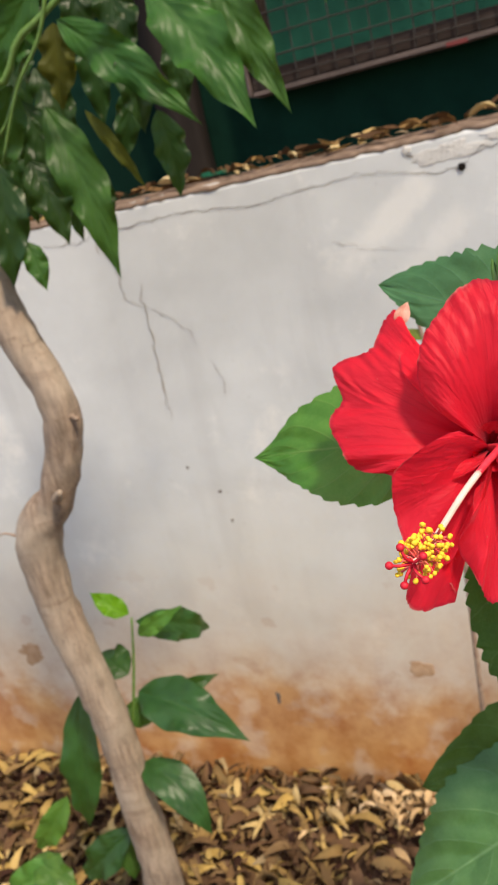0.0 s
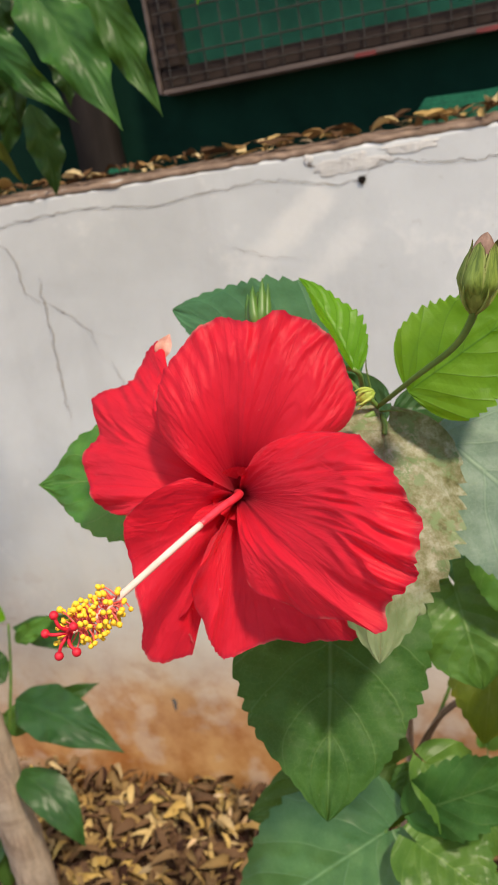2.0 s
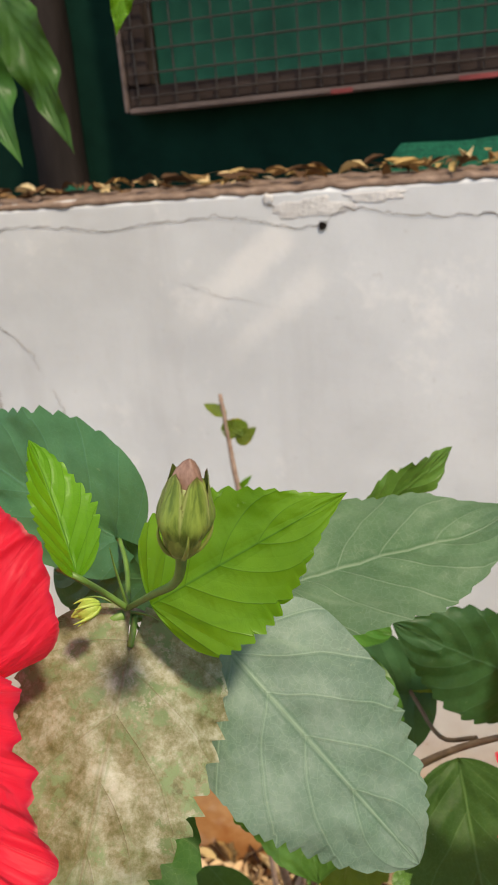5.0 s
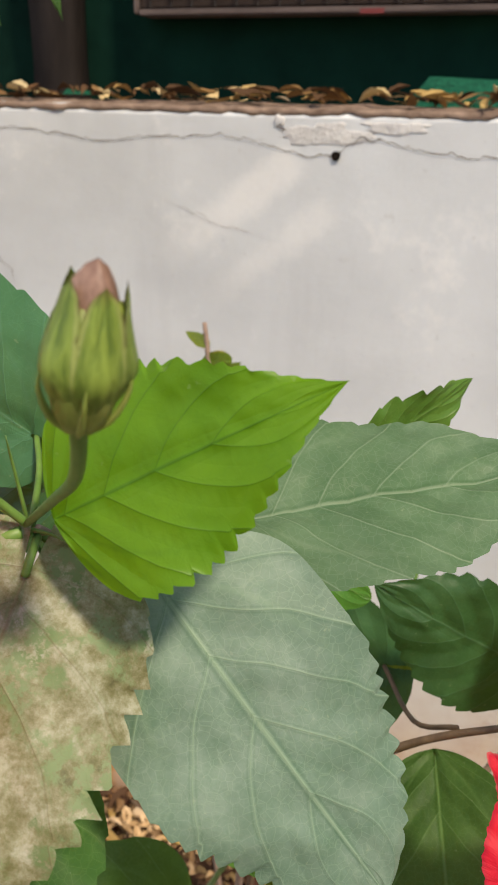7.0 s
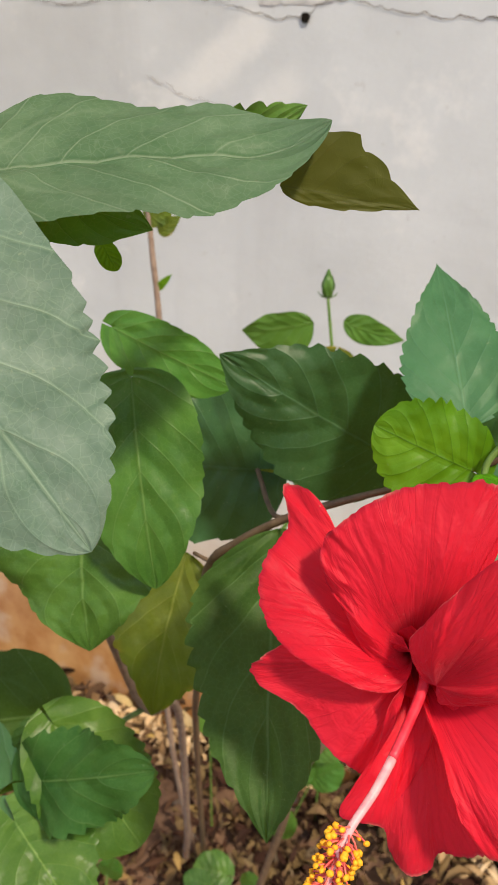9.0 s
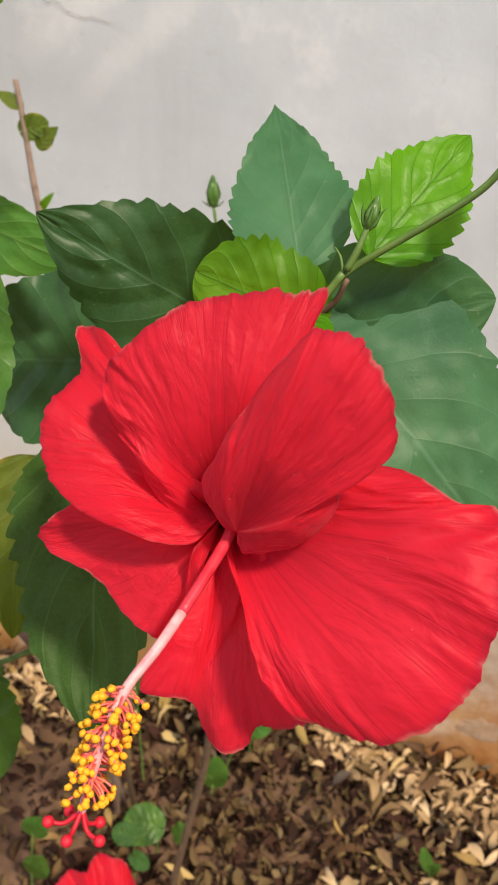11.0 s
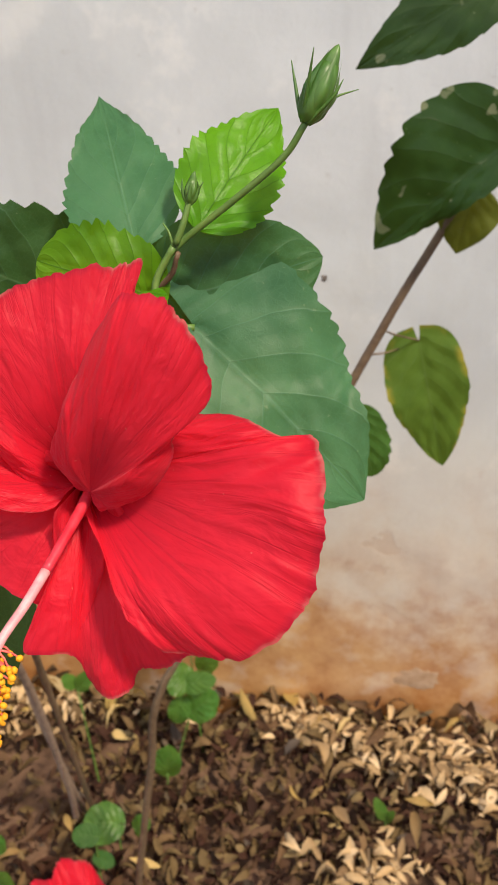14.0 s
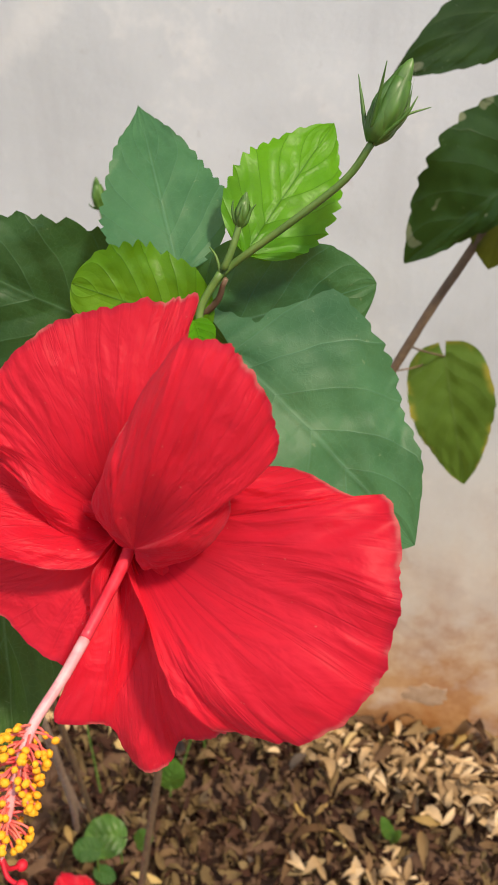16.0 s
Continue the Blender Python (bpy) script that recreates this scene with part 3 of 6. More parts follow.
def crack_strip(points, width, seed, parent, material=CRACK):
    """A thin, wandering dark crack, a hair proud of the plaster."""
    line = smooth_line([(x, 0, z) for x, z in points], 22)
    rows = []
    for i, p in enumerate(line):
        t = i / (len(line) - 1)
        wob = 0.0045 * noise.noise(Vector((p.x * 55, seed, p.z * 55))) + 0.0032 * noise.noise(Vector((p.x * 150, seed, p.z * 150)))
        w = width * (0.35 + 0.9 * abs(noise.noise(Vector((p.x * 40, seed + 9, p.z * 40))))) * min(1, 6 * t + 0.15, 6 * (1 - t) + 0.15)
        d = Vector((0, 0, 1)) if abs(line[-1].x - line[0].x) > abs(line[-1].z - line[0].z) else Vector((1, 0, 0))
        c = p + d * wob
        y = 0.0022 * noise.noise(Vector((c.x * 4, c.z * 4, 3))) + 0.0012 * noise.noise(Vector((c.x * 17, c.z * 17, 8))) - 0.0009
        rows.append([(c.x - d.x * w, y, c.z - d.z * w), (c.x, y - 0.0002, c.z), (c.x + d.x * w, y, c.z + d.z * w)])
    return part("crack", sheet(rows), material, parent, "dark hairline crack")


crack_strip([(-0.509, 0.964), (-0.426, 0.956), (-0.318, 0.963), (-0.235, 0.964), (-0.175, 0.953), (-0.135, 0.958), (-0.076, 0.961), (-0.020, 0.963), (0.020, 0.961)], 0.0007, 1, wall)
crack_strip([(0.002, 0.959), (0.038, 0.954), (0.083, 0.946), (0.106, 0.958), (0.134, 0.963), (0.194, 0.955), (0.251, 0.950), (0.286, 0.949), (0.328, 0.941)], 0.0009, 2, wall)
# this dark strip stands in for the shadow of the plaster lump
crack_strip([(0.031, 0.982), (0.035, 0.973), (0.043, 0.970)], 0.0020, 3, wall)
crack_strip([(-0.392, 0.955), (-0.388, 0.935), (-0.372, 0.916), (-0.369, 0.868), (-0.331, 0.846), (-0.299, 0.821), (-0.278, 0.788)], 0.0014, 4, wall, CRACK_FAINT)
crack_strip([(-0.343, 0.887), (-0.347, 0.832), (-0.347, 0.791), (-0.350, 0.735), (-0.351, 0.686)], 0.0018, 5, wall, CRACK_FAINT)
crack_strip([(-0.267, 0.764), (-0.255, 0.733), (-0.259, 0.713)], 0.0010, 6, wall, CRACK_FAINT)
crack_strip([(-0.071, 0.892), (-0.033, 0.879), (0.013, 0.868)], 0.0005, 8, wall, CRACK_FAINT)


FLECKS = ((-0.305, 0.565, 0.0034, 1), (-0.347, 0.608, 0.0022, 2), (-0.297, 0.517, 0.0020, 3), (-0.322, 0.838, 0.0026, 4), (0.348, 0.637, 0.0030, 7))


def scar(x, z, rx, rz, seed, material, height, label):
    """An uneven patch on the wall whose rim sinks into the plaster."""
    rows = []
    for k in range(9):
        f = k / 8
        ring = []
        for j in range(44):
            a = 2 * math.pi * j / 44
            q = 1 + 0.55 * noise.noise(Vector((math.cos(a) * 1.6, math.sin(a) * 1.6, seed))) + 0.26 * noise.noise(Vector((math.cos(a) * 6, math.sin(a) * 6, seed)))
            px, pz = x + rx * q * f * math.cos(a), z + rz * q * f * math.sin(a)
            lift = height * (1 - f ** 6) * (0.75 + 0.6 * noise.noise(Vector((px * 60, pz * 60, seed)))) - (0.0006 if k == 8 else -0.0002)
            y = 0.0022 * noise.noise(Vector((px * 4, pz * 4, 3))) + 0.0012 * noise.noise(Vector((px * 17, pz * 17, 8)))
            ring.append((px, y - lift, pz))
        rows.append(ring)
    return part("plaster_patch", sheet(rows, closed=True), material, wall, label)


scar(0.078, 0.9665, 0.044, 0.0125, 4, PATCH, 0.0005, "rough paler patch of plaster")
scar(0.150, 0.9750, 0.030, 0.0070, 7, PATCH, 0.0006, "rough paler patch of plaster")
scar(0.035, 0.9780, 0.005, 0.0060, 9, PATCH, 0.0018, "lump of loose plaster")
scar(0.480, 0.0880, 0.030, 0.0200, 14, BARE, 0.0004, "bare brown mortar")
scar(-0.755, 0.2700, 0.030, 0.0220, 6, BARE, 0.0004, "bare brown mortar")
scar(-0.054, 0.2490, 0.024, 0.0140, 8, BARE, 0.0004, "bare brown mortar")
scar(-0.297, 0.1870, 0.004, 0.0150, 11, CRACK, 0.0003, "dark scratch in the plaster")


for fx, fz, fr, fs in FLECKS:
    scar(fx, fz, fr, fr * (0.5 + 0.3 * (fs % 4)), fs, CRACK, 0.0003, "dark fleck in the plaster")


def build_hole():
    bm = bmesh.new()
    bmesh.ops.create_circle(bm, cap_ends=True, segments=14, radius=0.0045, matrix=Matrix.Translation((0.094, -0.0022, 0.948)) @ Matrix.Rotation(radians(90), 4, "X"))
    for v in bm.verts:
        v.co += Vector((noise.noise(v.co * 300), 0, noise.noise(v.co * 310))) * 0.0012
    part("plaster_hole", bm, HOLE, wall, "small dark hole in the plaster")


build_hole()


def build_board():
    bm = bmesh.new()
    box(bm, (-3.0, 0.150, WALL_TOP - 0.02), (3.0, 0.17, 2.6))
    tagged(part("wall_back", bm, BOARD, smooth=False), "dark green painted board behind the wall", "wall", kind="structure")


build_board()
FX, FZ, FY = -0.167, 1.081, 0.117


def build_window():
    """A timber frame with welded wire mesh over green shade cloth."""
    w = thing("mesh_window", (FX, FY, FZ), "dark timber window frame with square wire mesh over green cloth", "window")
    right, top, t = 1.30, 2.05, 0.030
    beam("bottom_rail", (FX, FY, FZ + 0.007), (right, FY + 0.035, FZ + t), FRAME_WOOD, w)
    beam("rail_edge", (FX + 0.001, FY - 0.006, FZ), (right, FY + 0.030, FZ + 0.0065), FRAME_EDGE, w, "worn pale lower edge", 0.0015)
    beam("left_stile", (FX, FY - 0.001, FZ + t + 0.001), (FX + t, FY + 0.035, top), FRAME_WOOD, w)
    beam("stile_edge", (FX - 0.006, FY - 0.004, FZ + 0.002), (FX - 0.0005, FY + 0.03, top), FRAME_EDGE, w, "worn pale outer edge", 0.0015)
    beam("right_stile", (right - t, FY - 0.001, FZ + t + 0.001), (right, FY + 0.035, top), FRAME_WOOD, w)
    beam("top_rail", (FX, FY, top + 0.001), (right, FY + 0.035, top + t), FRAME_WOOD, w)
    for a, b in ((0.085, 0.110), (0.225, 0.300)):
        beam("paint_mark", (a, FY - 0.0075, FZ - 0.001), (b, FY - 0.0062, FZ + 0.004), RED_PAINT, w, "faded red paint smear", 0.0003)
    rows = []
    for i in range(13):
        z = FZ + t + 0.002 + (top - FZ - t - 0.004) * i / 12
        rows.append([(FX + t + 0.002 + (right - FX - 2 * t - 0.004) * j / 40, FY + 0.028 + 0.004 * noise.noise(Vector((j * 0.5, i * 0.7, 2))), z) for j in range(41)])
    part("cloth", sheet(rows), SHADE_CLOTH, w, "green woven shade cloth")
    cell, r = 0.025, 0.0010
    tall = tube([(0, 0, 0), (0, 0, top - FZ)], [r, r], 6, 2)
    me = bpy.data.meshes.new("wire")
    tall.to_mesh(me)
    me.materials.append(WIRE)
    rnd = random.Random(4)
    k = 0
    while FX + 0.016 + k * cell < right:
        o = new("wire", me)
        o.parent = w
        o.location = (FX + 0.016 + k * cell + rnd.uniform(-0.0012, 0.0012), FY - 0.004, FZ + 0.008)
        o.rotation_euler = (0, rnd.uniform(-0.003, 0.003), 0)
        k += 1
    long = tube([(0, 0, 0), (right - FX - 0.01, 0, 0)], [r, r], 6, 2)
    me = bpy.data.meshes.new("wire")
    long.to_mesh(me)
    me.materials.append(WIRE)
    for k in range(38):
        o = new("wire", me)
        o.parent = w
        o.location = (FX + 0.005, FY - 0.0065, FZ + 0.018 + k * cell)
    settle(w)


build_window()


def build_post():
    post = thing("timber_post", (-0.27, 0.125, WALL_TOP), "dark brown rough timber post standing on the wall", "post")
    rows = []
    for i in range(30):
        z = WALL_TOP + 0.001 + i * 0.045
        ring = []
        for a, b in ((-1, -1), (0, -1.06), (1, -1), (1.04, 0), (1, 1), (0, 1.0), (-1, 1), (-1.04, 0)):
            q = 0.0025 * noise.noise(Vector((a * 3, z * 9, b * 3)))
            ring.append((-0.279 + a * 0.028 + q, 0.128 + b * 0.018 + q, z))
        rows.append(ring)
    bm = sheet(rows, closed=True)
    bmesh.ops.recalc_face_normals(bm, faces=bm.faces)
    part("shaft", bm, POST_WOOD, post)
    settle(post)


build_post()


def build_net():
    """A crumpled strip of teal netting that lies on the wall's top."""
    rows = []
    for i in range(12):
        t = i / 11
        row = []
        for j in range(70):
            x = 0.150 + 0.9 * j / 69
            p = Vector((x * 22, t * 3, 5))
            row.append((x, 0.085 + 0.035 * t + 0.008 * noise.noise(p), WALL_TOP + 0.003 + (0.028 + 0.012 * noise.noise(p * 0.4)) * math.sin(t * math.pi * 0.55) * min(1, j / 1.5 + 0.5)))
        rows.append(row)
    ob = part("green_net", sheet(rows), NET)
    tagged(ob, "crumpled teal plastic netting lying on the wall", "net")
    # a second scrap beside the post
    rows = []
    for i in range(8):
        rows.append([(-0.262 + 0.05 * j / 15, 0.085 + 0.02 * i / 7, WALL_TOP + 0.004 + 0.018 * (i / 7) * abs(noise.noise(Vector((j * 0.4, i * 0.3, 3)))) + 0.006) for j in range(16)])
    ob = part("green_net", sheet(rows), NET)
    tagged(ob, "small scrap of teal netting by the post", "net")


build_net()


def scatter(name, places, material, label, category, length, width, lift, seed, curl=1.0):
    """Dry fallen leaves as loose curled blades in one mesh."""
    rnd = random.Random(seed)
    verts, faces = [], []
    for x, y, z in places:
        l = rnd.uniform(*length) / 2
        w = l * rnd.uniform(*width)
        m = Euler((rnd.gauss(0, lift), rnd.gauss(0, lift), rnd.uniform(0, 6.3))).to_matrix()
        cup, arch, twist = rnd.uniform(-0.6, 1.7) * w, rnd.uniform(-0.45, 0.85) * l * curl, rnd.uniform(-0.7, 0.7)
        k = len(verts)
        for s, h in ((-1, 0.06), (-0.55, 0.75), (0.0, 1.0), (0.55, 0.7), (1, 0.04)):
            for v in (-1, 0, 1):
                q = Vector((s * l, v * w * h, cup * v * v * h + arch * (1 - s * s) - arch * 0.3 + twist * s * v * w * h))
                q = m @ q
                verts.append((x + q.x, y + q.y, max(z + q.z + 0.004, z * 0.0 - 0.008 if z < 0.5 else z + 0.001)))
        for r in range(4):
            for c in range(2):
                a = k + r * 3 + c
                faces.append((a, a + 1, a + 4, a + 3))
    me = bpy.data.meshes.new(name)
    me.from_pydata(verts, [], faces)
    me.materials.append(material)
    me.shade_smooth()
    return tagged(new(name, me), label, category, kind="stuff")


def spread(seed, count, fresh):
    """Places for fallen leaves: fresh (yellow) ones gather along the wall, under the tree and on the right, where they
    stand in for sun; the rest (brown) lie everywhere but thinner beside the tree.
    """
    rnd = random.Random(seed)
    pts = []
    while len(pts) < count:
        x, y = rnd.gauss(-0.1, 0.75), -abs(rnd.gauss(0, 0.5))
        if fresh and rnd.random() > max(0.04, 0.8 * math.exp(-abs(y) / 0.04), min(1.0, (-0.05 - x) * 4), min(0.16, (x - 0.3) * 4)):
            continue
        if not fresh and -0.45 < x < 0.02 and -0.40 < y < -0.04 and rnd.random() < 0.62:
            continue
        pile = 0.03 * math.exp(-abs(y) / 0.06)
        pts.append((x, y - 0.006, rnd.uniform(-0.004, 0.02) + (0.006 if fresh else 0) + pile * rnd.random()))
    return pts


def far_spread():
    rnd = random.Random(3)
    return [(rnd.gauss(0, 2.2), -abs(rnd.gauss(0, 1.8)) - 0.3, rnd.uniform(-0.004, 0.012)) for _ in range(3500)]


scatter("leaf_litter", spread(11, 3400, True) + far_spread(), LITTER, "fallen dry yellow leaves along the wall and under the tree", "leaf litter", (0.022, 0.06), (0.2, 0.38), 0.5, 5)
scatter("rotting_litter", spread(12, 10500, False), LITTER_BROWN_SHADED, "brown leaves covering the soil, darkened in colour for shade", "leaf litter", (0.012, 0.032), (0.25, 0.5), 0.6, 6)


scatter("leaf_crumbs", spread(13, 7000, False), LITTER_BROWN_SHADED, "crumbled bits of dry leaves over the soil", "leaf litter", (0.005, 0.014), (0.3, 0.7), 0.8, 8)


def sun_patches():
    """Places of pale leaves that stand in for sunlit ground: a band along the foot of the wall, and a small heap before
    it.
    """
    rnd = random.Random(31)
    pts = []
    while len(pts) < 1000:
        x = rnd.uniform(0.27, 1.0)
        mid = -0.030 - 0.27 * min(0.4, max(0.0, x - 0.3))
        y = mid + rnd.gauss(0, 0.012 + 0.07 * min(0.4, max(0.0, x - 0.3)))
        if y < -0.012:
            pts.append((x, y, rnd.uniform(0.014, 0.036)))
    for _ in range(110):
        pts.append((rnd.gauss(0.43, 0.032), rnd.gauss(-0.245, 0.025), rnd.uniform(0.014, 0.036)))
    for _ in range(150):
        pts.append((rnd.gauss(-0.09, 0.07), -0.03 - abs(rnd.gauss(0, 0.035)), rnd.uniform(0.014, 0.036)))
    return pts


scatter("straw_litter", sun_patches(), LITTER_SUN_PATCH, "dry leaves coloured pale for sun patches at the wall's foot", "leaf litter", (0.010, 0.034), (0.2, 0.5), 0.4, 9)


def ledge():
    rnd = random.Random(21)
    pts = []
    for _ in range(520):
        x = rnd.uniform(-1.2, 1.1)
        heap = 0.5 + 0.5 * noise.noise(Vector((x * 5, 0, 4)))
        pts.append((x, rnd.uniform(0.008, 0.085), WALL_TOP + 0.003 + rnd.random() ** 1.5 * 0.022 * heap))
    return pts


scatter("ledge_litter", ledge(), LITTER_SUNLIT, "dry leaves heaped along the top of the wall", "leaf litter", (0.012, 0.045), (0.16, 0.36), 0.22, 7, 0.45)

# ---- plants ----


def leaf(parent, base, tip, face, width, material, shape="ovate", teeth=0, bite=0.15, fold=0.15, arch=0.06, wave=0.05, camber=0.1, bend=0.0, lean=0.0, hook=0.0, smooth=0.06, ribs=5.0, relief=0.016, label="", name="leaf", seed=0):
    """One leaf blade from base to tip, its upper side towards face. fold lifts the edges, arch bulges the middle, wave ruffles the rim,
    hook curls the tip, smooth tells where the teeth begin, and the blade swells between its sunken ribs."""
    base, tip = Vector(base), Vector(tip)
    ex = tip - base
    length = ex.length
    ex = ex / length
    ez = Vector(face)
    ez = (ez - ex * ez.dot(ex)).normalized()
    ey = ez.cross(ex)
    a, b = {"ovate": (0.58, 1.0), "heart": (0.36, 0.92), "broad": (0.36, 0.72), "lance": (0.85, 1.35), "round": (0.45, 0.58), "pointed": (0.52, 1.25)}[shape]
    peak = (a / (a + b)) ** a * (b / (a + b)) ** b
    nu = max(36, teeth * 8) if teeth else 40
    nv = 26
    rows = []
    for i in range(nu + 1):
        u = i / nu
        h = (max(u, 1e-4) ** a) * (max(1 - u, 1e-4) ** b) / peak
        row = []
        for j in range(nv + 1):
            v = 2 * j / nv - 1
            tooth = 0.0
            if teeth:
                f = ((u + 0.035 * noise.noise(Vector((u * 7, seed, 3 if v > 0 else 8)))) * teeth) % 1.0
                round_off = (f / 0.85) ** 0.75 if f < 0.85 else 1 - (f - 0.85) / 0.15
                tooth = 0.9 * bite * (round_off - 0.55) * min(1, max(0, u - smooth) * 3.0) * (1 + 0.5 * noise.noise(Vector((u * 9, seed, 1 if v > 0 else 4))))
            hw = h * (1 + tooth * abs(v) ** 9) * width / 2 * (1 + 0.08 * noise.noise(Vector((u * 4, v, seed + 5))))
            hw *= 1 + lean * (1 if v > 0 else -1)
            if shape == "lance":
                hw *= 0.93 + 0.3 * wave * abs(v) ** 3 * math.sin(u * 24 + seed + (1.9 if v > 0 else 0))
            back = (0.08 if shape == "broad" else 0.20) * width * abs(v) ** 1.6 * max(0, 1 - u * 2.2) if shape in ("heart", "round", "broad") else 0.0
            z = fold * abs(v) * hw - camber * v * v * hw + arch * length * 4 * u * (1 - u)
            z += wave * width * v * v * math.sin(u * (19 if shape == "lance" else 11) + seed * 1.7 + (1.3 if v > 0 else 0)) * math.sin(u * math.pi)
            z += width * min(1, (1 - u) * 3.5) * (0.018 * noise.noise(Vector((u * 6, v * 3, seed + 2))) + 0.008 * noise.noise(Vector((u * 14, v * 7, seed + 4))))
            if shape == "lance":
                z += 0.22 * wave * width * abs(v) ** 1.3 * math.sin(u * 36 - abs(v) * 3 + seed) * math.sin(u * math.pi)
            rib = abs(math.sin(math.pi * (u ** 0.8 - 0.36 * abs(v)) * ribs)) ** 0.55
            z += relief * width * (rib - 0.5) * (1 - abs(v) ** 6) * min(1, u * 6, (1 - u) * 3.5) - 0.9 * relief * width * math.exp(-(v * 11) ** 2)
            z += hook * length * 20 * max(0.0, u - 0.75) ** 2
            s = v * hw + bend * length * math.sin(u * math.pi)
            row.append(base + ex * (u * length - back) + ey * s + ez * z)
        rows.append(row)
    return part(name, sheet(rows), material, parent, label)


def stalk(parent, points, r0, r1, material, name="leaf_stalk", label="", knobs=0.0):
    n = len(points)
    return part(name, tube(points, [r0 + (r1 - r0) * i / (n - 1) for i in range(n)], 7, 5, knobs), material, parent, label)


TUBE = Vector((0.30, -0.85, 0.43))


def petal(parent, throat, tip, face, rim, ruffle=0.05, cup=0.1, lift=0.05, frill=11.0, pleat=0.04, creases=0.17, roll=0.0, funnel=0.014, seed=0, material=PETAL):
    """A crepe petal that fans out from the throat. rim gives the reach of its outline at some degrees from the axis; lift bows it
    forward, cup hollows it, ruffle waves its rim, pleat raises the creases that run out to it, roll turns the rim back,
    funnel sinks its foot into the flower's tube."""
    throat, tip = Vector(throat), Vector(tip)
    ex = tip - throat
    length = ex.length
    ex = ex / length
    ez = Vector(face)
    ez = (ez - ex * ez.dot(ex)).normalized()
    ey = ez.cross(ex)
    nu, nv = 52, 180
    line = smooth_line([(a, r, 0) for a, r in rim], 12)
    rows = [[] for _ in range(nu + 1)]
    for j in range(nv + 1):
        v = 2 * j / nv - 1
        f = j / nv * (len(line) - 1)
        k = min(int(f), len(line) - 2)
        a, reach, _ = line[k].lerp(line[k + 1], f - k)
        reach *= 1 + 0.018 * noise.noise(Vector((v * 11, seed, 4))) + 0.014 * noise.noise(Vector((v * 29, seed, 6))) + 0.008 * noise.noise(Vector((v * 70, seed, 6)))
        wild = max(0.15, 0.5 + 0.9 * noise.noise(Vector((v * 1.8, seed, 9))))
        wave = wild * (math.sin(v * frill + seed + 2.0 * noise.noise(Vector((v * 3, seed, 2)))) * 0.55 + noise.noise(Vector((v * 5, seed, 5))))
        for i in range(nu + 1):
            u = i / nu
            aa = radians(a + 3.0 * u * noise.noise(Vector((u * 2.5, a * 0.05, seed + 7))))
            d = ex * math.cos(aa) + ey * math.sin(aa)
            z = lift * min(1.0, reach / 0.55) * math.sin(u * math.pi * 0.9) + cup * v * v * u * (1 - 0.5 * u) + ruffle * u ** 3.0 * wave
            drift = 0.9 * noise.noise(Vector((u * 2.2, a * 0.07, seed)))
            crease = 1 - 2 * abs(noise.noise(Vector((a * creases + 1.6 * drift, u * 2.6, seed))))
            fine = 1 - 2 * abs(noise.noise(Vector((a * 2.4 * creases + 2.5 * drift, u * 4.5, seed + 11))))
            patch = 0.18 + 1.1 * min(1.0, max(0.0, 0.5 + 1.9 * noise.noise(Vector((a * 0.028, u * 1.7, seed + 21)))))
            grow = min(1.0, max(0.0, u - 0.26) * 1.6) * patch
            z += pleat * grow * u * reach * (0.62 * crease + 0.30 * fine) + 0.05 * u * noise.noise(Vector((a * 0.035, u * 2.2, seed + 17))) + 0.016 * u * u * noise.noise(Vector((v * 6, u * 4, seed + 3)))
            z -= roll * max(0.0, u - 0.86) ** 2 * 50
            rows[i].append(throat + d * (u * reach * length) + ez * (z * length) - TUBE * (funnel * (1 - u) ** 3.5))
    return part("petal", sheet(rows), material, parent)


def flower_tube(parent, throat, axis, depth=0.016, wide=0.0085):
    """The narrow red tube in which the petals join."""
    throat, axis = Vector(throat), Vector(axis).normalized()
    side = axis.orthogonal().normalized()
    other = axis.cross(side)
    rows = []
    for i in range(13):
        t = i / 12
        r = 0.0022 + (wide - 0.0022) * t ** 1.8
        p = throat + axis * (depth * (t - 1.0) - 0.001)
        rows.append([p + (side * math.cos(a) + other * math.sin(a)) * r for a in (2 * math.pi * j / 28 for j in range(28))])
    return part("flower_tube", sheet(rows, closed=True), PETAL, parent, "deep red throat of the flower")


def ball(bm, at, r, squash=1.0):
    bmesh.ops.create_icosphere(bm, subdivisions=1, radius=r, matrix=Matrix.Translation(at) @ Matrix.Diagonal((1, 1, squash, 1)))


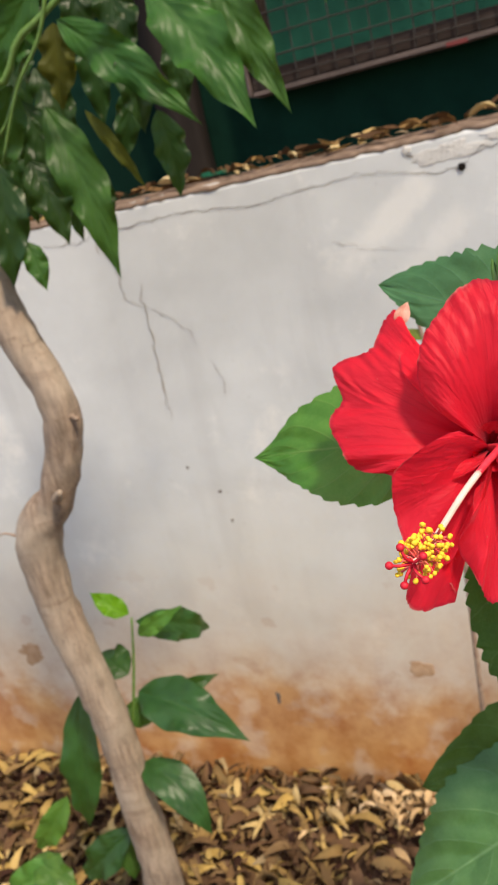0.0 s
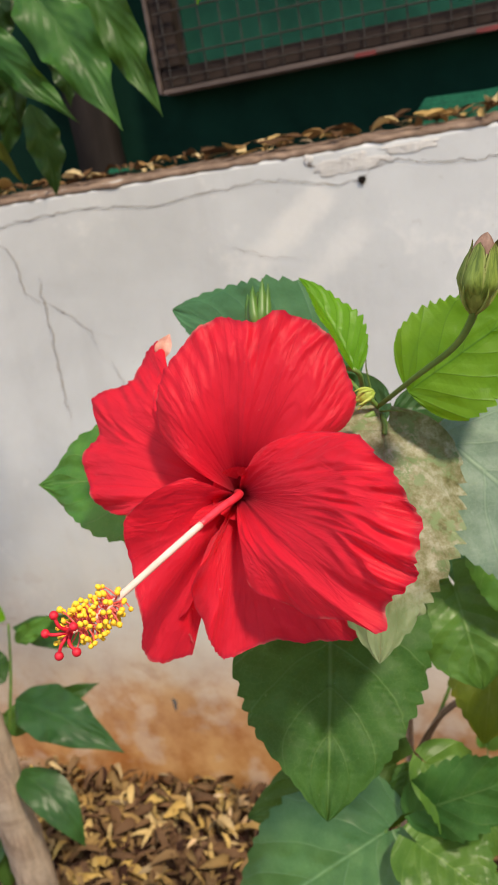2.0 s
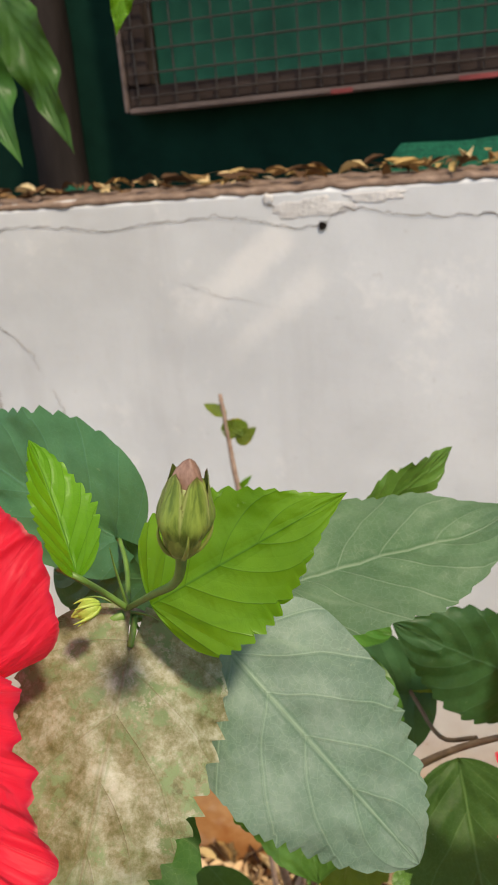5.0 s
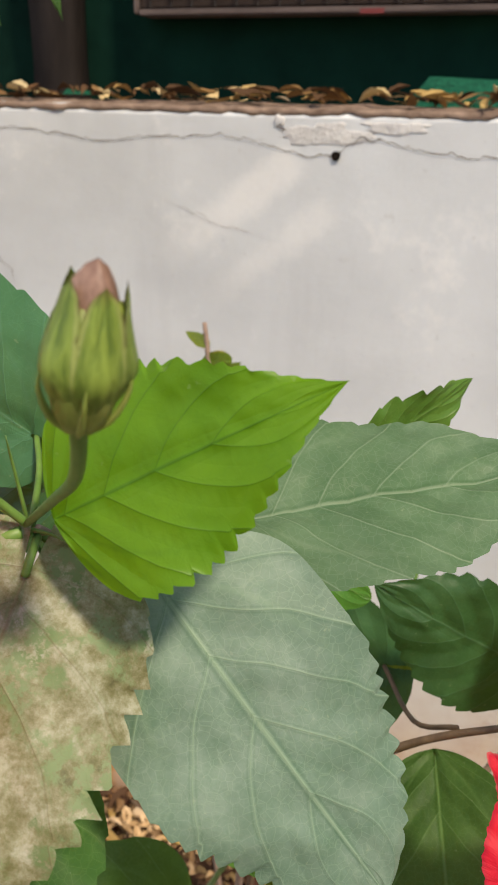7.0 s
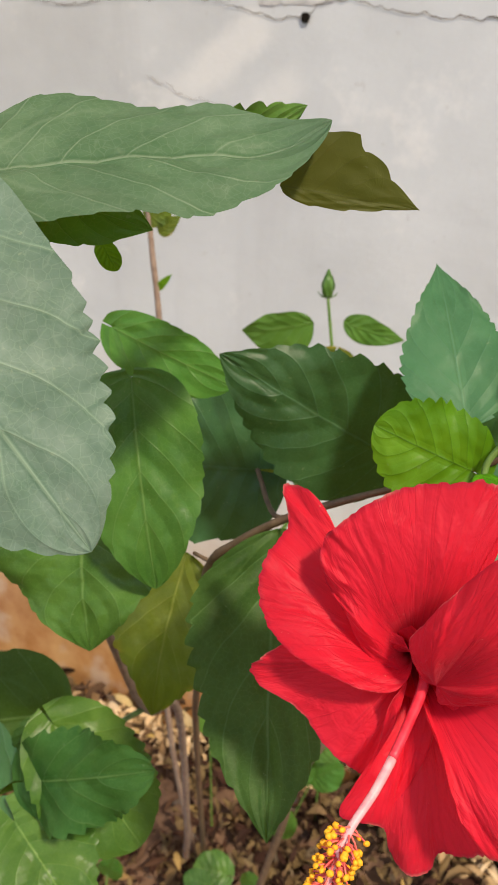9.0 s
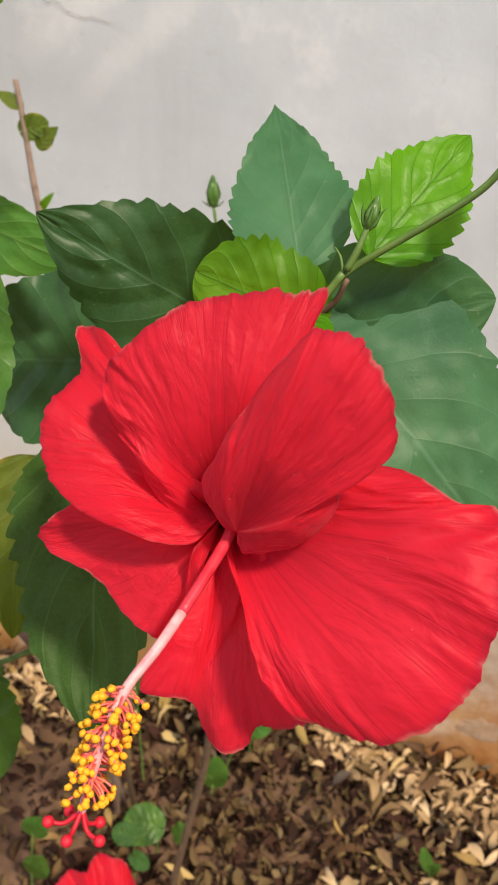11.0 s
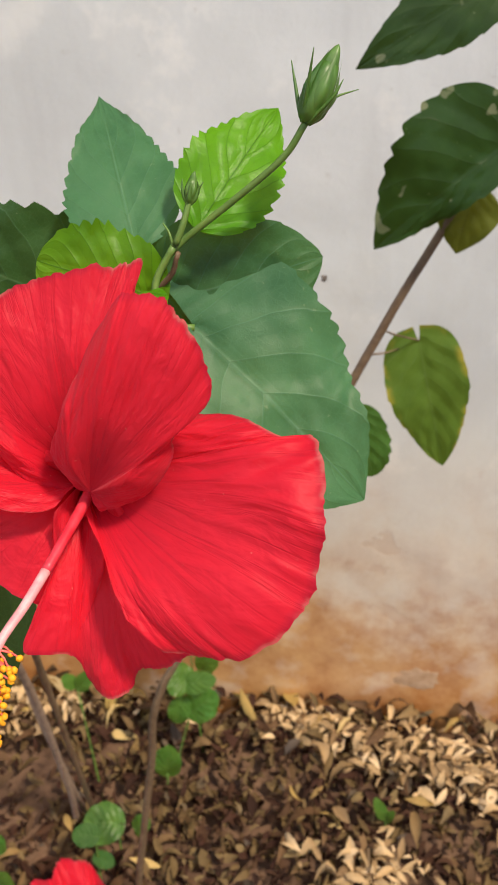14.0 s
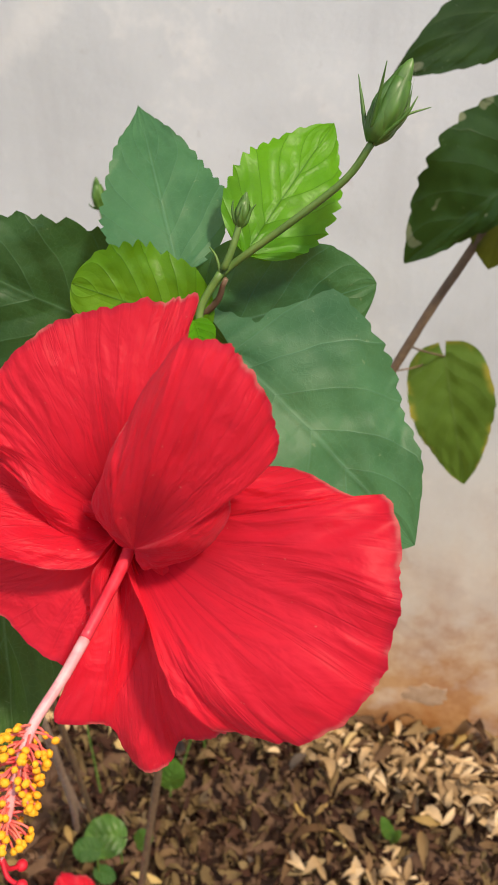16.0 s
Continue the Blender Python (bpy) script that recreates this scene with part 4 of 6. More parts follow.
def pistil(parent, points, anther, stem_mat, count, spread_r, seed, start=0.66, stop=0.95, red=0.30):
    """The long staminal column with its anthers on fine filaments and five red stigma pads at the tip."""
    rnd = random.Random(seed)
    line = smooth_line(points, 10)
    n = len(line) - 1
    k = int(n * red)
    part("column_base", tube(line[:k + 1], [0.0015, 0.0011], 9, 1), COLUMN_RED, parent, "deep red base of the column")
    part("column", tube(line[k:], [0.0011, 0.0009, 0.0008], 9, 1), stem_mat, parent, "pale pink staminal column")
    for c in range(count):
        t = start + (stop - start) * (c + rnd.random()) / count
        i = min(int(t * n), n - 1)
        p = line[i]
        ahead = (line[i + 1] - line[i]).normalized()
        d = ahead.orthogonal().normalized()
        d.rotate(Matrix.Rotation(rnd.uniform(0, 6.28), 3, ahead))
        e = p + d * spread_r * rnd.uniform(0.65, 1.1) + ahead * rnd.uniform(0.0, 0.003)
        part("filament", tube([p, p.lerp(e, 0.6) - ahead * 0.0004, e], [0.0003, 0.00022, 0.0002], 5, 2), FILAMENT, parent)
        bm = bmesh.new()
        ball(bm, (0, 0, 0), rnd.uniform(0.0007, 0.00098), 0.8)
        a = part("anther", bm, anther, parent)
        a.location = e
        a.rotation_euler = (rnd.random() * 3, rnd.random() * 3, 0)
    end, ahead = line[-1], (line[-1] - line[-3]).normalized()
    for c in range(5):
        d = ahead.orthogonal().normalized()
        d.rotate(Matrix.Rotation(c * 1.257 + seed, 3, ahead))
        q = end + ahead * 0.0026 + d * 0.0052
        part("style", tube([end - ahead * 0.001, end + ahead * 0.0022 + d * 0.0022, q], [0.0005, 0.00045, 0.0004], 6, 4), STIGMA_RED, parent)
        bm = bmesh.new()
        bmesh.ops.create_icosphere(bm, subdivisions=2, radius=0.0011)
        o = part("stigma", bm, STIGMA_RED, parent, "velvety red stigma pad")
        o.location = q


def bud(parent, base, tip, radius, petals, seed, sepal_gap=0.15, bracts=6, bract_len=0.5, calyx=None, splay=1.9, top=0.84, full=1.0, fat=1.0, foot=1.0):
    """A pointed bud: five ribbed sepals closed round rolled petals, with thin bracts at its foot."""
    calyx = calyx or BUD_GREEN
    base, tip = Vector(base), Vector(tip)
    ax = tip - base
    length = ax.length
    ax = ax / length
    s = ax.orthogonal().normalized()
    t = ax.cross(s)
    rnd = random.Random(seed)

    def lathe(prof, ribs, amp, twist):
        rows = []
        for u, r in prof:
            r *= foot + (1 - foot) * min(1, u / 0.45)
            ring = []
            for j in range(30):
                a = 2 * math.pi * j / 30
                k = 1 + amp * math.cos(ribs * a + twist * u)
                ring.append(base + ax * (u * length) + (s * math.cos(a) + t * math.sin(a)) * (r * radius * k))
            rows.append(ring)
        return sheet(rows, closed=True)

    body = part("bud", lathe([(0, 0.22), (0.03, 0.55), (0.12, 0.86), (0.28, 1.0), (0.45, 0.98), (0.74 * top, 0.90 if foot < 1 else 0.86), (0.90 * top, 0.74 if foot < 1 else 0.62), (0.93 * top, 0.2)], 5, 0.05, 0.4), calyx, parent, "ribbed green calyx")
    part("rolled_petals", lathe([(0.35, 0.5), (0.6, 0.66 * full), (0.75, 0.55 * full), (0.88, 0.38 * full), (0.96, 0.20 * full), (1.0, 0.03)], 3, 0.10, 5.0), petals, body)
    for c in range(5):
        a = c * 1.257 + seed
        d = s * math.cos(a) + t * math.sin(a)
        rows = []
        for i in range(11):
            u = i / 10
            reach = 0.06 + top * u
            r = radius * (1.03 * math.sin(min(1, 0.25 + u * 1.15) * math.pi * 0.62) if u < 0.5 else 1.0 - (u - 0.5) * (1.15 if foot == 1 else 0.78)) * (1.05 + 0.04 * u)
            hw = radius * (0.66 if foot == 1 else 1.0) * (1 - u) ** (0.7 if foot == 1 else 0.32) * min(1, 0.5 + u * 3)
            r *= foot + (1 - foot) * min(1, u / 0.4)
            r *= 1 + 0.10 * rnd.uniform(0.2, 1.8) * max(0, u - 0.55) / 0.45
            row = []
            for v in (-1, -0.5, 0, 0.5, 1):
                g = a + v * hw / radius
                dd = s * math.cos(g) + t * math.sin(g)
                row.append(base + ax * (reach * length) + dd * r * (0.98 + 0.20 * (1 - abs(v)) * math.sin(math.pi * min(1, 0.2 + u))))
            rows.append(row)
        part("sepal", sheet(rows), SEPAL if calyx is BUD_GREEN else calyx, body)
    for c in range(bracts):
        a = c * 6.283 / bracts + seed * 0.7
        d = s * math.cos(a) + t * math.sin(a)
        l = length * bract_len * rnd.uniform(0.8, 1.15)
        pts = [base + d * radius * 0.25, base + d * radius * (0.9 if foot == 1 else 0.78) + ax * l * 0.25, base + d * radius * rnd.uniform(1.1, 0.6 + 0.5 * splay) + ax * l * 0.65, base + d * radius * rnd.uniform(1.1, splay) + ax * l]
        part("bract", tube(pts, [0.0005 * fat, 0.0006 * fat, 0.0004 * fat, 0.0001], 6, 4), calyx, body)


def mesh_root(name, at, r, material, parent, label):
    """The small green cup of a flower, which carries its petals."""
    bm = bmesh.new()
    bmesh.ops.create_uvsphere(bm, u_segments=14, v_segments=8, radius=r, matrix=Matrix.Translation(at))
    return part(name, bm, material, parent, label)


hibiscus = thing("hibiscus_shrub", (0.13, -0.40, 0.0), "leafy hibiscus shrub with two open red flowers and buds", "shrub")
stalk(hibiscus, [(0.0600, -0.2000, -0.0100), (0.0820, -0.2400, 0.1274), (0.1312, -0.3600, 0.4402), (0.1504, -0.4500, 0.5373), (0.1702, -0.5400, 0.7175), (0.1860, -0.6100, 0.8296), (0.1915, -0.6500, 0.8865), (0.1918, -0.6800, 0.9153)], 0.0042, 0.0013, STEM_BROWN, name='stem', knobs=0.15)
stalk(hibiscus, [(0.0820, -0.1900, -0.0100), (0.0964, -0.2300, 0.1114), (0.1288, -0.3200, 0.3789), (0.1668, -0.4000, 0.5359), (0.2124, -0.5000, 0.6578), (0.2354, -0.5450, 0.7379), (0.2514, -0.5550, 0.7614), (0.2707, -0.5600, 0.7802), (0.2935, -0.5650, 0.7966), (0.3334, -0.5700, 0.8207), (0.3412, -0.5730, 0.8320)], 0.0036, 0.0007, STEM_RED, name='stem', knobs=0.15)
stalk(hibiscus, [(0.0700, -0.1900, -0.0100), (0.0642, -0.2500, 0.3259), (0.0719, -0.2600, 0.6758), (0.0651, -0.2600, 0.7930), (0.0602, -0.2600, 0.8426)], 0.0034, 0.0018, STEM_BROWN, name='stem', knobs=0.2)
stalk(hibiscus, [(0.1668, -0.4000, 0.5359), (0.2419, -0.3600, 0.7200), (0.2226, -0.3100, 0.7432), (0.2126, -0.3000, 0.7849)], 0.0016, 0.0010, STEM_GREEN, name='stem')
stalk(hibiscus, [(0.1504, -0.4500, 0.5373), (0.1545, -0.5000, 0.5718), (0.1618, -0.5600, 0.6250), (0.1562, -0.6000, 0.6297)], 0.0020, 0.0013, STEM_GREEN, name='twig')
stalk(hibiscus, [(0.1504, -0.4500, 0.5373), (0.1729, -0.4800, 0.6012), (0.1985, -0.5200, 0.6593)], 0.0014, 0.0010, STEM_RED, name='twig')
stalk(hibiscus, [(0.1931, -0.6850, 0.9195), (0.2091, -0.7000, 0.9345), (0.2207, -0.7120, 0.9455), (0.2257, -0.7180, 0.9535), (0.2280, -0.7220, 0.9600)], 0.0008, 0.0012, STEM_GREEN, name='bud_stalk')
stalk(hibiscus, [(0.1931, -0.6850, 0.9195), (0.1899, -0.6900, 0.9269), (0.1906, -0.7000, 0.9366), (0.1849, -0.7000, 0.9391)], 0.0009, 0.0008, STEM_GREEN)
stalk(hibiscus, [(0.1913, -0.6800, 0.9147), (0.2001, -0.6720, 0.9028), (0.2125, -0.6710, 0.9014)], 0.0009, 0.0008, STEM_GREEN)
stalk(hibiscus, [(0.1905, -0.6800, 0.9157), (0.1831, -0.6650, 0.9199), (0.1764, -0.6550, 0.9230)], 0.0008, 0.0007, STEM_GREEN)
stalk(hibiscus, [(0.1938, -0.6830, 0.9159), (0.1953, -0.6880, 0.9144), (0.1950, -0.6900, 0.9113)], 0.0009, 0.0009, STEM_GREEN)
stalk(hibiscus, [(0.1921, -0.6750, 0.9079), (0.2057, -0.6600, 0.9000), (0.2238, -0.6450, 0.9050)], 0.0009, 0.0008, STEM_RED)
stalk(hibiscus, [(0.1918, -0.6850, 0.9175), (0.1721, -0.6900, 0.9087), (0.1565, -0.7000, 0.9032), (0.1508, -0.7100, 0.9040)], 0.0013, 0.0015, STEM_GREEN, name='flower_stalk')
leaf(hibiscus, (0.1225, -0.6900, 0.8976), (0.0445, -0.6720, 0.8895), (-0.24, -0.79, 0.57), 0.0530, LEAF_MID, shape='pointed', teeth=12, bite=0.09, arch=0.05, lean=-0.08, label='green serrated leaf with a yellow tip', seed=15)
leaf(hibiscus, (0.1748, -0.6550, 0.9234), (0.1050, -0.6350, 0.9500), (-0.08, -0.91, 0.41), 0.0440, LEAF_BLUE, shape='heart', teeth=14, bite=0.13, smooth=0.16, arch=0.08, lean=-0.2, seed=16)
leaf(hibiscus, (0.1898, -0.7000, 0.9366), (0.1719, -0.6840, 0.9655), (0.65, -0.42, 0.63), 0.0150, LEAF_BRIGHT, teeth=12, fold=0.75, bite=0.2, arch=0.05, label='young bright green folded leaf', seed=17)
leaf(hibiscus, (0.2045, -0.6930, 0.9268), (0.2513, -0.6790, 0.9535), (0.14, -0.89, 0.44), 0.0385, LEAF_BRIGHT, shape='pointed', teeth=17, bite=0.14, arch=0.03, fold=0.1, relief=0.012, label='bright fresh green serrated leaf', seed=18)
leaf(hibiscus, (0.1950, -0.6900, 0.9113), (0.1939, -0.7400, 0.8565), (0.31, -0.70, 0.64), 0.0538, LEAF_MOTTLED, shape='heart', teeth=16, bite=0.20, arch=0.06, fold=-0.05, label='old leaf mottled grey-brown with a green tip', seed=19)
leaf(hibiscus, (0.2126, -0.6700, 0.9010), (0.2665, -0.6760, 0.8400), (0.45, -0.78, 0.43), 0.0570, LEAF_GREY, shape='broad', teeth=18, bite=0.15, smooth=0.34, arch=0.06, camber=0.2, relief=0.007, label='dusty grey-green broad leaf', seed=20)
leaf(hibiscus, (0.2233, -0.6415, 0.9045), (0.2870, -0.5980, 0.9070), (0.12, -0.34, 0.93), 0.0540, LEAF_DUSTY, shape='broad', teeth=13, bite=0.06, arch=0.02, wave=0.04, hook=0.09, label='long dusty grey-green leaf', seed=21)
leaf(hibiscus, (0.2333, -0.5750, 0.8951), (0.2657, -0.5450, 0.9139), (0.70, -0.71, -0.09), 0.0210, LEAF_MID, teeth=7, bite=0.3, wave=0.12, label='curled leaf with yellow spots', relief=0.006, seed=22)
leaf(hibiscus, (0.2770, -0.6010, 0.9000), (0.3083, -0.5858, 0.8947), (0.60, -0.79, 0.11), 0.0180, LEAF_OLIVE, shape='pointed', teeth=4, bite=0.26, arch=0.0, lean=0.62, relief=0.004, wave=0.02, label='olive leaf seen from its underside', seed=23)
leaf(hibiscus, (0.2250, -0.6330, 0.8985), (0.2570, -0.6280, 0.8925), (0.20, -0.80, 0.56), 0.0200, LEAF_MID, shape='ovate', teeth=5, bite=0.10, fold=0.2, label='folded green leaf under a dusty one', seed=24)
leaf(hibiscus, (0.2330, -0.6100, 0.8830), (0.2360, -0.6080, 0.8760), (0.20, -0.90, 0.30), 0.0062, LEAF_BRIGHT, shape='round', seed=48)
leaf(hibiscus, (0.1880, -0.6550, 0.9100), (0.1440, -0.6450, 0.9030), (0.00, -0.88, 0.46), 0.0300, LEAF_SLATE, shape='round', teeth=9, bite=0.05, seed=49)
leaf(hibiscus, (0.1930, -0.6500, 0.9050), (0.2180, -0.6350, 0.8990), (0.05, -0.92, 0.36), 0.0190, LEAF_SLATE, shape='ovate', teeth=8, bite=0.07, seed=50)
leaf(hibiscus, (0.1659, -0.6800, 0.8415), (0.1674, -0.7350, 0.7839), (0.30, -0.69, 0.66), 0.0740, LEAF_DARK, shape='heart', teeth=16, arch=0.06, ribs=6.0, relief=0.028, bite=0.09, label='large dark green serrated leaf', seed=25)
leaf(hibiscus, (0.1600, -0.5600, 0.6420), (0.0730, -0.6000, 0.6300), (0.30, -0.70, 0.62), 0.0640, LEAF_DARK, shape='heart', teeth=9, bite=0.07, seed=26)
leaf(hibiscus, (0.1580, -0.6000, 0.6310), (0.0580, -0.6300, 0.5650), (-0.02, -0.72, 0.69), 0.0900, LEAF_QUILTED, shape='heart', teeth=13, bite=0.11, relief=0.018, label='quilted bright green leaf near the ground', seed=27)
leaf(hibiscus, (0.1747, -0.6000, 0.6475), (0.2403, -0.6050, 0.6888), (-0.32, -0.86, 0.40), 0.0384, LEAF_DARK, shape='round', teeth=13, bite=0.13, wave=0.16, seed=28)
leaf(hibiscus, (0.1820, -0.5850, 0.6683), (0.2247, -0.5900, 0.6190), (0.60, -0.55, 0.58), 0.0493, LEAF_MID, shape='round', teeth=12, bite=0.11, wave=0.12, seed=29)
leaf(hibiscus, (0.1758, -0.6100, 0.6353), (0.2230, -0.6300, 0.6161), (0.19, -0.42, 0.89), 0.0507, LEAF_MID, shape='heart', teeth=12, seed=30)
leaf(hibiscus, (0.1734, -0.5800, 0.6637), (0.1610, -0.5900, 0.6413), (0.05, -0.92, 0.39), 0.0146, LEAF_DARK, teeth=6, seed=31)
leaf(hibiscus, (0.2230, -0.5800, 0.8330), (0.2405, -0.6000, 0.7690), (0.26, -0.80, 0.54), 0.0420, LEAF_WET, shape='broad', teeth=12, bite=0.06, arch=0.08, wave=0.06, label='glossy green drooping leaf', seed=32)
leaf(hibiscus, (0.2050, -0.5850, 0.7860), (0.2170, -0.6060, 0.7390), (0.10, -0.78, 0.62), 0.0620, LEAF_WET, shape='heart', teeth=11, bite=0.07, arch=0.09, wave=0.07, label='glossy green leaf with pale specks', seed=47)
leaf(hibiscus, (0.2444, -0.5150, 0.7713), (0.1927, -0.5200, 0.7668), (0.06, -0.94, 0.32), 0.0657, LEAF_SLATE, shape='round', teeth=8, bite=0.06, wave=0.07, seed=33)
leaf(hibiscus, (0.1849, -0.5250, 0.8273), (0.2383, -0.5300, 0.8137), (-0.00, -0.94, 0.34), 0.0261, LEAF_MID, shape='round', arch=0.05, relief=0.004, teeth=9, bite=0.05, lean=-0.1, seed=34)
leaf(hibiscus, (0.2971, -0.5300, 0.7985), (0.2417, -0.5520, 0.8348), (0.42, -0.90, 0.09), 0.0540, LEAF_SLATE, shape='heart', teeth=11, arch=0.05, fold=0.1, bite=0.13, relief=0.018, label='dark green quilted leaf', seed=35)
leaf(hibiscus, (0.2050, -0.3000, 0.7639), (0.1539, -0.3000, 0.7510), (0.00, -1.00, -0.00), 0.0324, LEAF_MID, shape='ovate', arch=0.1, lean=0.3, relief=0.004, seed=36)
leaf(hibiscus, (0.2247, -0.3000, 0.7676), (0.2656, -0.3000, 0.7609), (0.02, -1.00, 0.09), 0.0189, LEAF_MID, shape='ovate', arch=0.1, relief=0.004, seed=37)
leaf(hibiscus, (0.2256, -0.3190, 0.7500), (0.2190, -0.3170, 0.7140), (0.30, -0.92, 0.20), 0.0380, LEAF_YELLOWING, shape='round', relief=0.006, label='small yellow-brown leaf', seed=57)
leaf(hibiscus, (0.2234, -0.5400, 0.7399), (0.2124, -0.5550, 0.6573), (0.02, -0.98, 0.18), 0.0480, LEAF_YELLOWING, shape='ovate', teeth=11, label='green leaf yellowing at its tip', seed=38)
leaf(hibiscus, (0.2348, -0.5200, 0.6864), (0.2141, -0.5300, 0.6480), (-0.29, -0.88, 0.38), 0.0194, LEAF_BRIGHT, teeth=7, seed=39)
leaf(hibiscus, (0.2705, -0.5650, 0.7793), (0.2954, -0.6400, 0.7216), (-0.10, -0.63, 0.77), 0.0560, LEAF_DARK, shape='ovate', teeth=14, bite=0.14, arch=0.05, wave=0.06, relief=0.030, seed=40)
leaf(hibiscus, (0.2541, -0.5100, 0.7803), (0.2376, -0.5100, 0.7534), (-0.19, -0.98, 0.11), 0.0166, LEAF_YELLOWING, shape='ovate', seed=41)
leaf(hibiscus, (0.3009, -0.5300, 0.8000), (0.3112, -0.5200, 0.7965), (0.69, -0.54, 0.48), 0.0099, LEAF_OLIVE, seed=42)
leaf(hibiscus, (0.0643, -0.2600, 0.8252), (0.0446, -0.2600, 0.8341), (0.17, -0.91, 0.39), 0.0098, LEAF_YELLOWING, relief=0.004, seed=43)
leaf(hibiscus, (0.0715, -0.2600, 0.8001), (0.0895, -0.2600, 0.8152), (-0.04, -1.00, 0.05), 0.0124, LEAF_YELLOWING, relief=0.004, seed=44)
leaf(hibiscus, (0.0621, -0.2600, 0.8107), (0.0821, -0.2600, 0.8178), (0.01, -1.00, -0.02), 0.0174, LEAF_YELLOWING, shape='round', relief=0.004, seed=45)
leaf(hibiscus, (0.0674, -0.2600, 0.7568), (0.0819, -0.2600, 0.7717), (0.10, -0.99, -0.10), 0.0060, LEAF_BRIGHT, seed=46)
stalk(hibiscus, [(0.2775, -0.5560, 0.7833), (0.2608, -0.5400, 0.7677), (0.2444, -0.5150, 0.7713)], 0.0011, 0.0010, STEM_RED)
stalk(hibiscus, [(0.3138, -0.5600, 0.8022), (0.3088, -0.5450, 0.7993), (0.2985, -0.5300, 0.7990)], 0.0012, 0.0010, STEM_GREEN)
stalk(hibiscus, [(0.2095, -0.5400, 0.8086), (0.1944, -0.5300, 0.8091), (0.1914, -0.5250, 0.8136)], 0.0010, 0.0009, STEM_GREEN)
stalk(hibiscus, [(0.2504, -0.5550, 0.7592), (0.2482, -0.5500, 0.7442), (0.2278, -0.5420, 0.7422)], 0.0010, 0.0009, STEM_RED)
leaf(hibiscus, (0.3271, -0.5650, 0.8302), (0.3056, -0.5170, 0.8656), (0.06, -0.58, 0.81), 0.0342, LEAF_BLUE, shape='pointed', teeth=14, bite=0.10, arch=0.04, relief=0.008, label='pale blue-green pointed serrated leaf', seed=51)
leaf(hibiscus, (0.3308, -0.5720, 0.8197), (0.3013, -0.5750, 0.8301), (0.20, -0.93, 0.30), 0.0313, LEAF_BRIGHT, shape='round', teeth=10, label='bright young green leaf', seed=52)
leaf(hibiscus, (0.3447, -0.5650, 0.8360), (0.3646, -0.5340, 0.8630), (0.33, -0.73, 0.60), 0.0284, LEAF_BRIGHT, shape='ovate', teeth=13, arch=0.05, wave=0.07, label='bright green blistered leaf', seed=53)
leaf(hibiscus, (0.3422, -0.5660, 0.8075), (0.3938, -0.5750, 0.7560), (0.36, -0.79, 0.50), 0.0740, LEAF_BLUE, shape='heart', teeth=16, bite=0.07, arch=0.06, lean=-0.14, relief=0.006, label='broad blue-green leaf', seed=54)
leaf(hibiscus, (0.3320, -0.5620, 0.8140), (0.3785, -0.5450, 0.8228), (0.30, -0.93, 0.19), 0.0429, LEAF_BLUE, shape='broad', teeth=10, bite=0.05, arch=0.06, relief=0.006, seed=55)
leaf(hibiscus, (0.3340, -0.5800, 0.8235), (0.3420, -0.6000, 0.8179), (-0.09, -0.30, 0.95), 0.0087, LEAF_BRIGHT, fold=0.4, seed=56)
stalk(hibiscus, [(0.3399, -0.5730, 0.8335), (0.3350, -0.5750, 0.8253), (0.3338, -0.5800, 0.8185), (0.3251, -0.6000, 0.8095)], 0.0010, 0.0011, STEM_GREEN, name='flower_stalk')
stalk(hibiscus, [(0.3382, -0.5730, 0.8311), (0.3434, -0.5700, 0.8355), (0.3581, -0.5700, 0.8464), (0.3698, -0.5700, 0.8559), (0.3753, -0.5700, 0.8638)], 0.0010, 0.0009, STEM_GREEN, name='bud_stalk')
stalk(hibiscus, [(0.3407, -0.5730, 0.8343), (0.3429, -0.5720, 0.8395), (0.3445, -0.5700, 0.8450)], 0.0010, 0.0008, STEM_GREEN, name='bud_stalk')
stalk(hibiscus, [(0.3326, -0.5750, 0.8159), (0.3364, -0.5680, 0.8092), (0.3424, -0.5660, 0.8075)], 0.0012, 0.0011, STEM_GREEN)
stalk(hibiscus, [(0.3399, -0.5730, 0.8332), (0.3388, -0.5720, 0.8371), (0.3368, -0.5700, 0.8390)], 0.0005, 0.0002, STEM_GREEN, name='stipule')
bud(hibiscus, (0.2270, -0.7200, 0.9570), (0.2316, -0.7212, 0.9778), 0.0047, BUD_PALE, 1, bract_len=0.45, splay=1.08, bracts=5, top=0.85, full=1.28, foot=0.8, fat=0.8)
bud(hibiscus, (0.3753, -0.5700, 0.8638), (0.3831, -0.5660, 0.8808), 0.0037, BUD_DARK, 3, calyx=BUD_DARK, bract_len=0.72, bracts=5, splay=2.7)
bud(hibiscus, (0.3444, -0.5700, 0.8442), (0.3461, -0.5680, 0.8522), 0.0017, BUD_DARK, 2, calyx=BUD_DARK, bract_len=0.7, bracts=5)
bud(hibiscus, (0.1600, -0.6980, 0.9529), (0.1594, -0.6900, 0.9635), 0.0026, BUD_DARK, 5, calyx=BUD_DARK, bract_len=1.10, bracts=6, splay=1.35, fat=3.2)
bud(hibiscus, (0.1945, -0.7000, 0.9300), (0.1888, -0.7040, 0.9285), 0.0021, BUD_LIME, 4, calyx=BUD_LIME, bract_len=0.9, bracts=5)
bud(hibiscus, (0.2128, -0.3000, 0.7819), (0.2124, -0.3000, 0.8011), 0.0038, BUD_DARK, 6, calyx=BUD_DARK, bract_len=0.25, bracts=4)
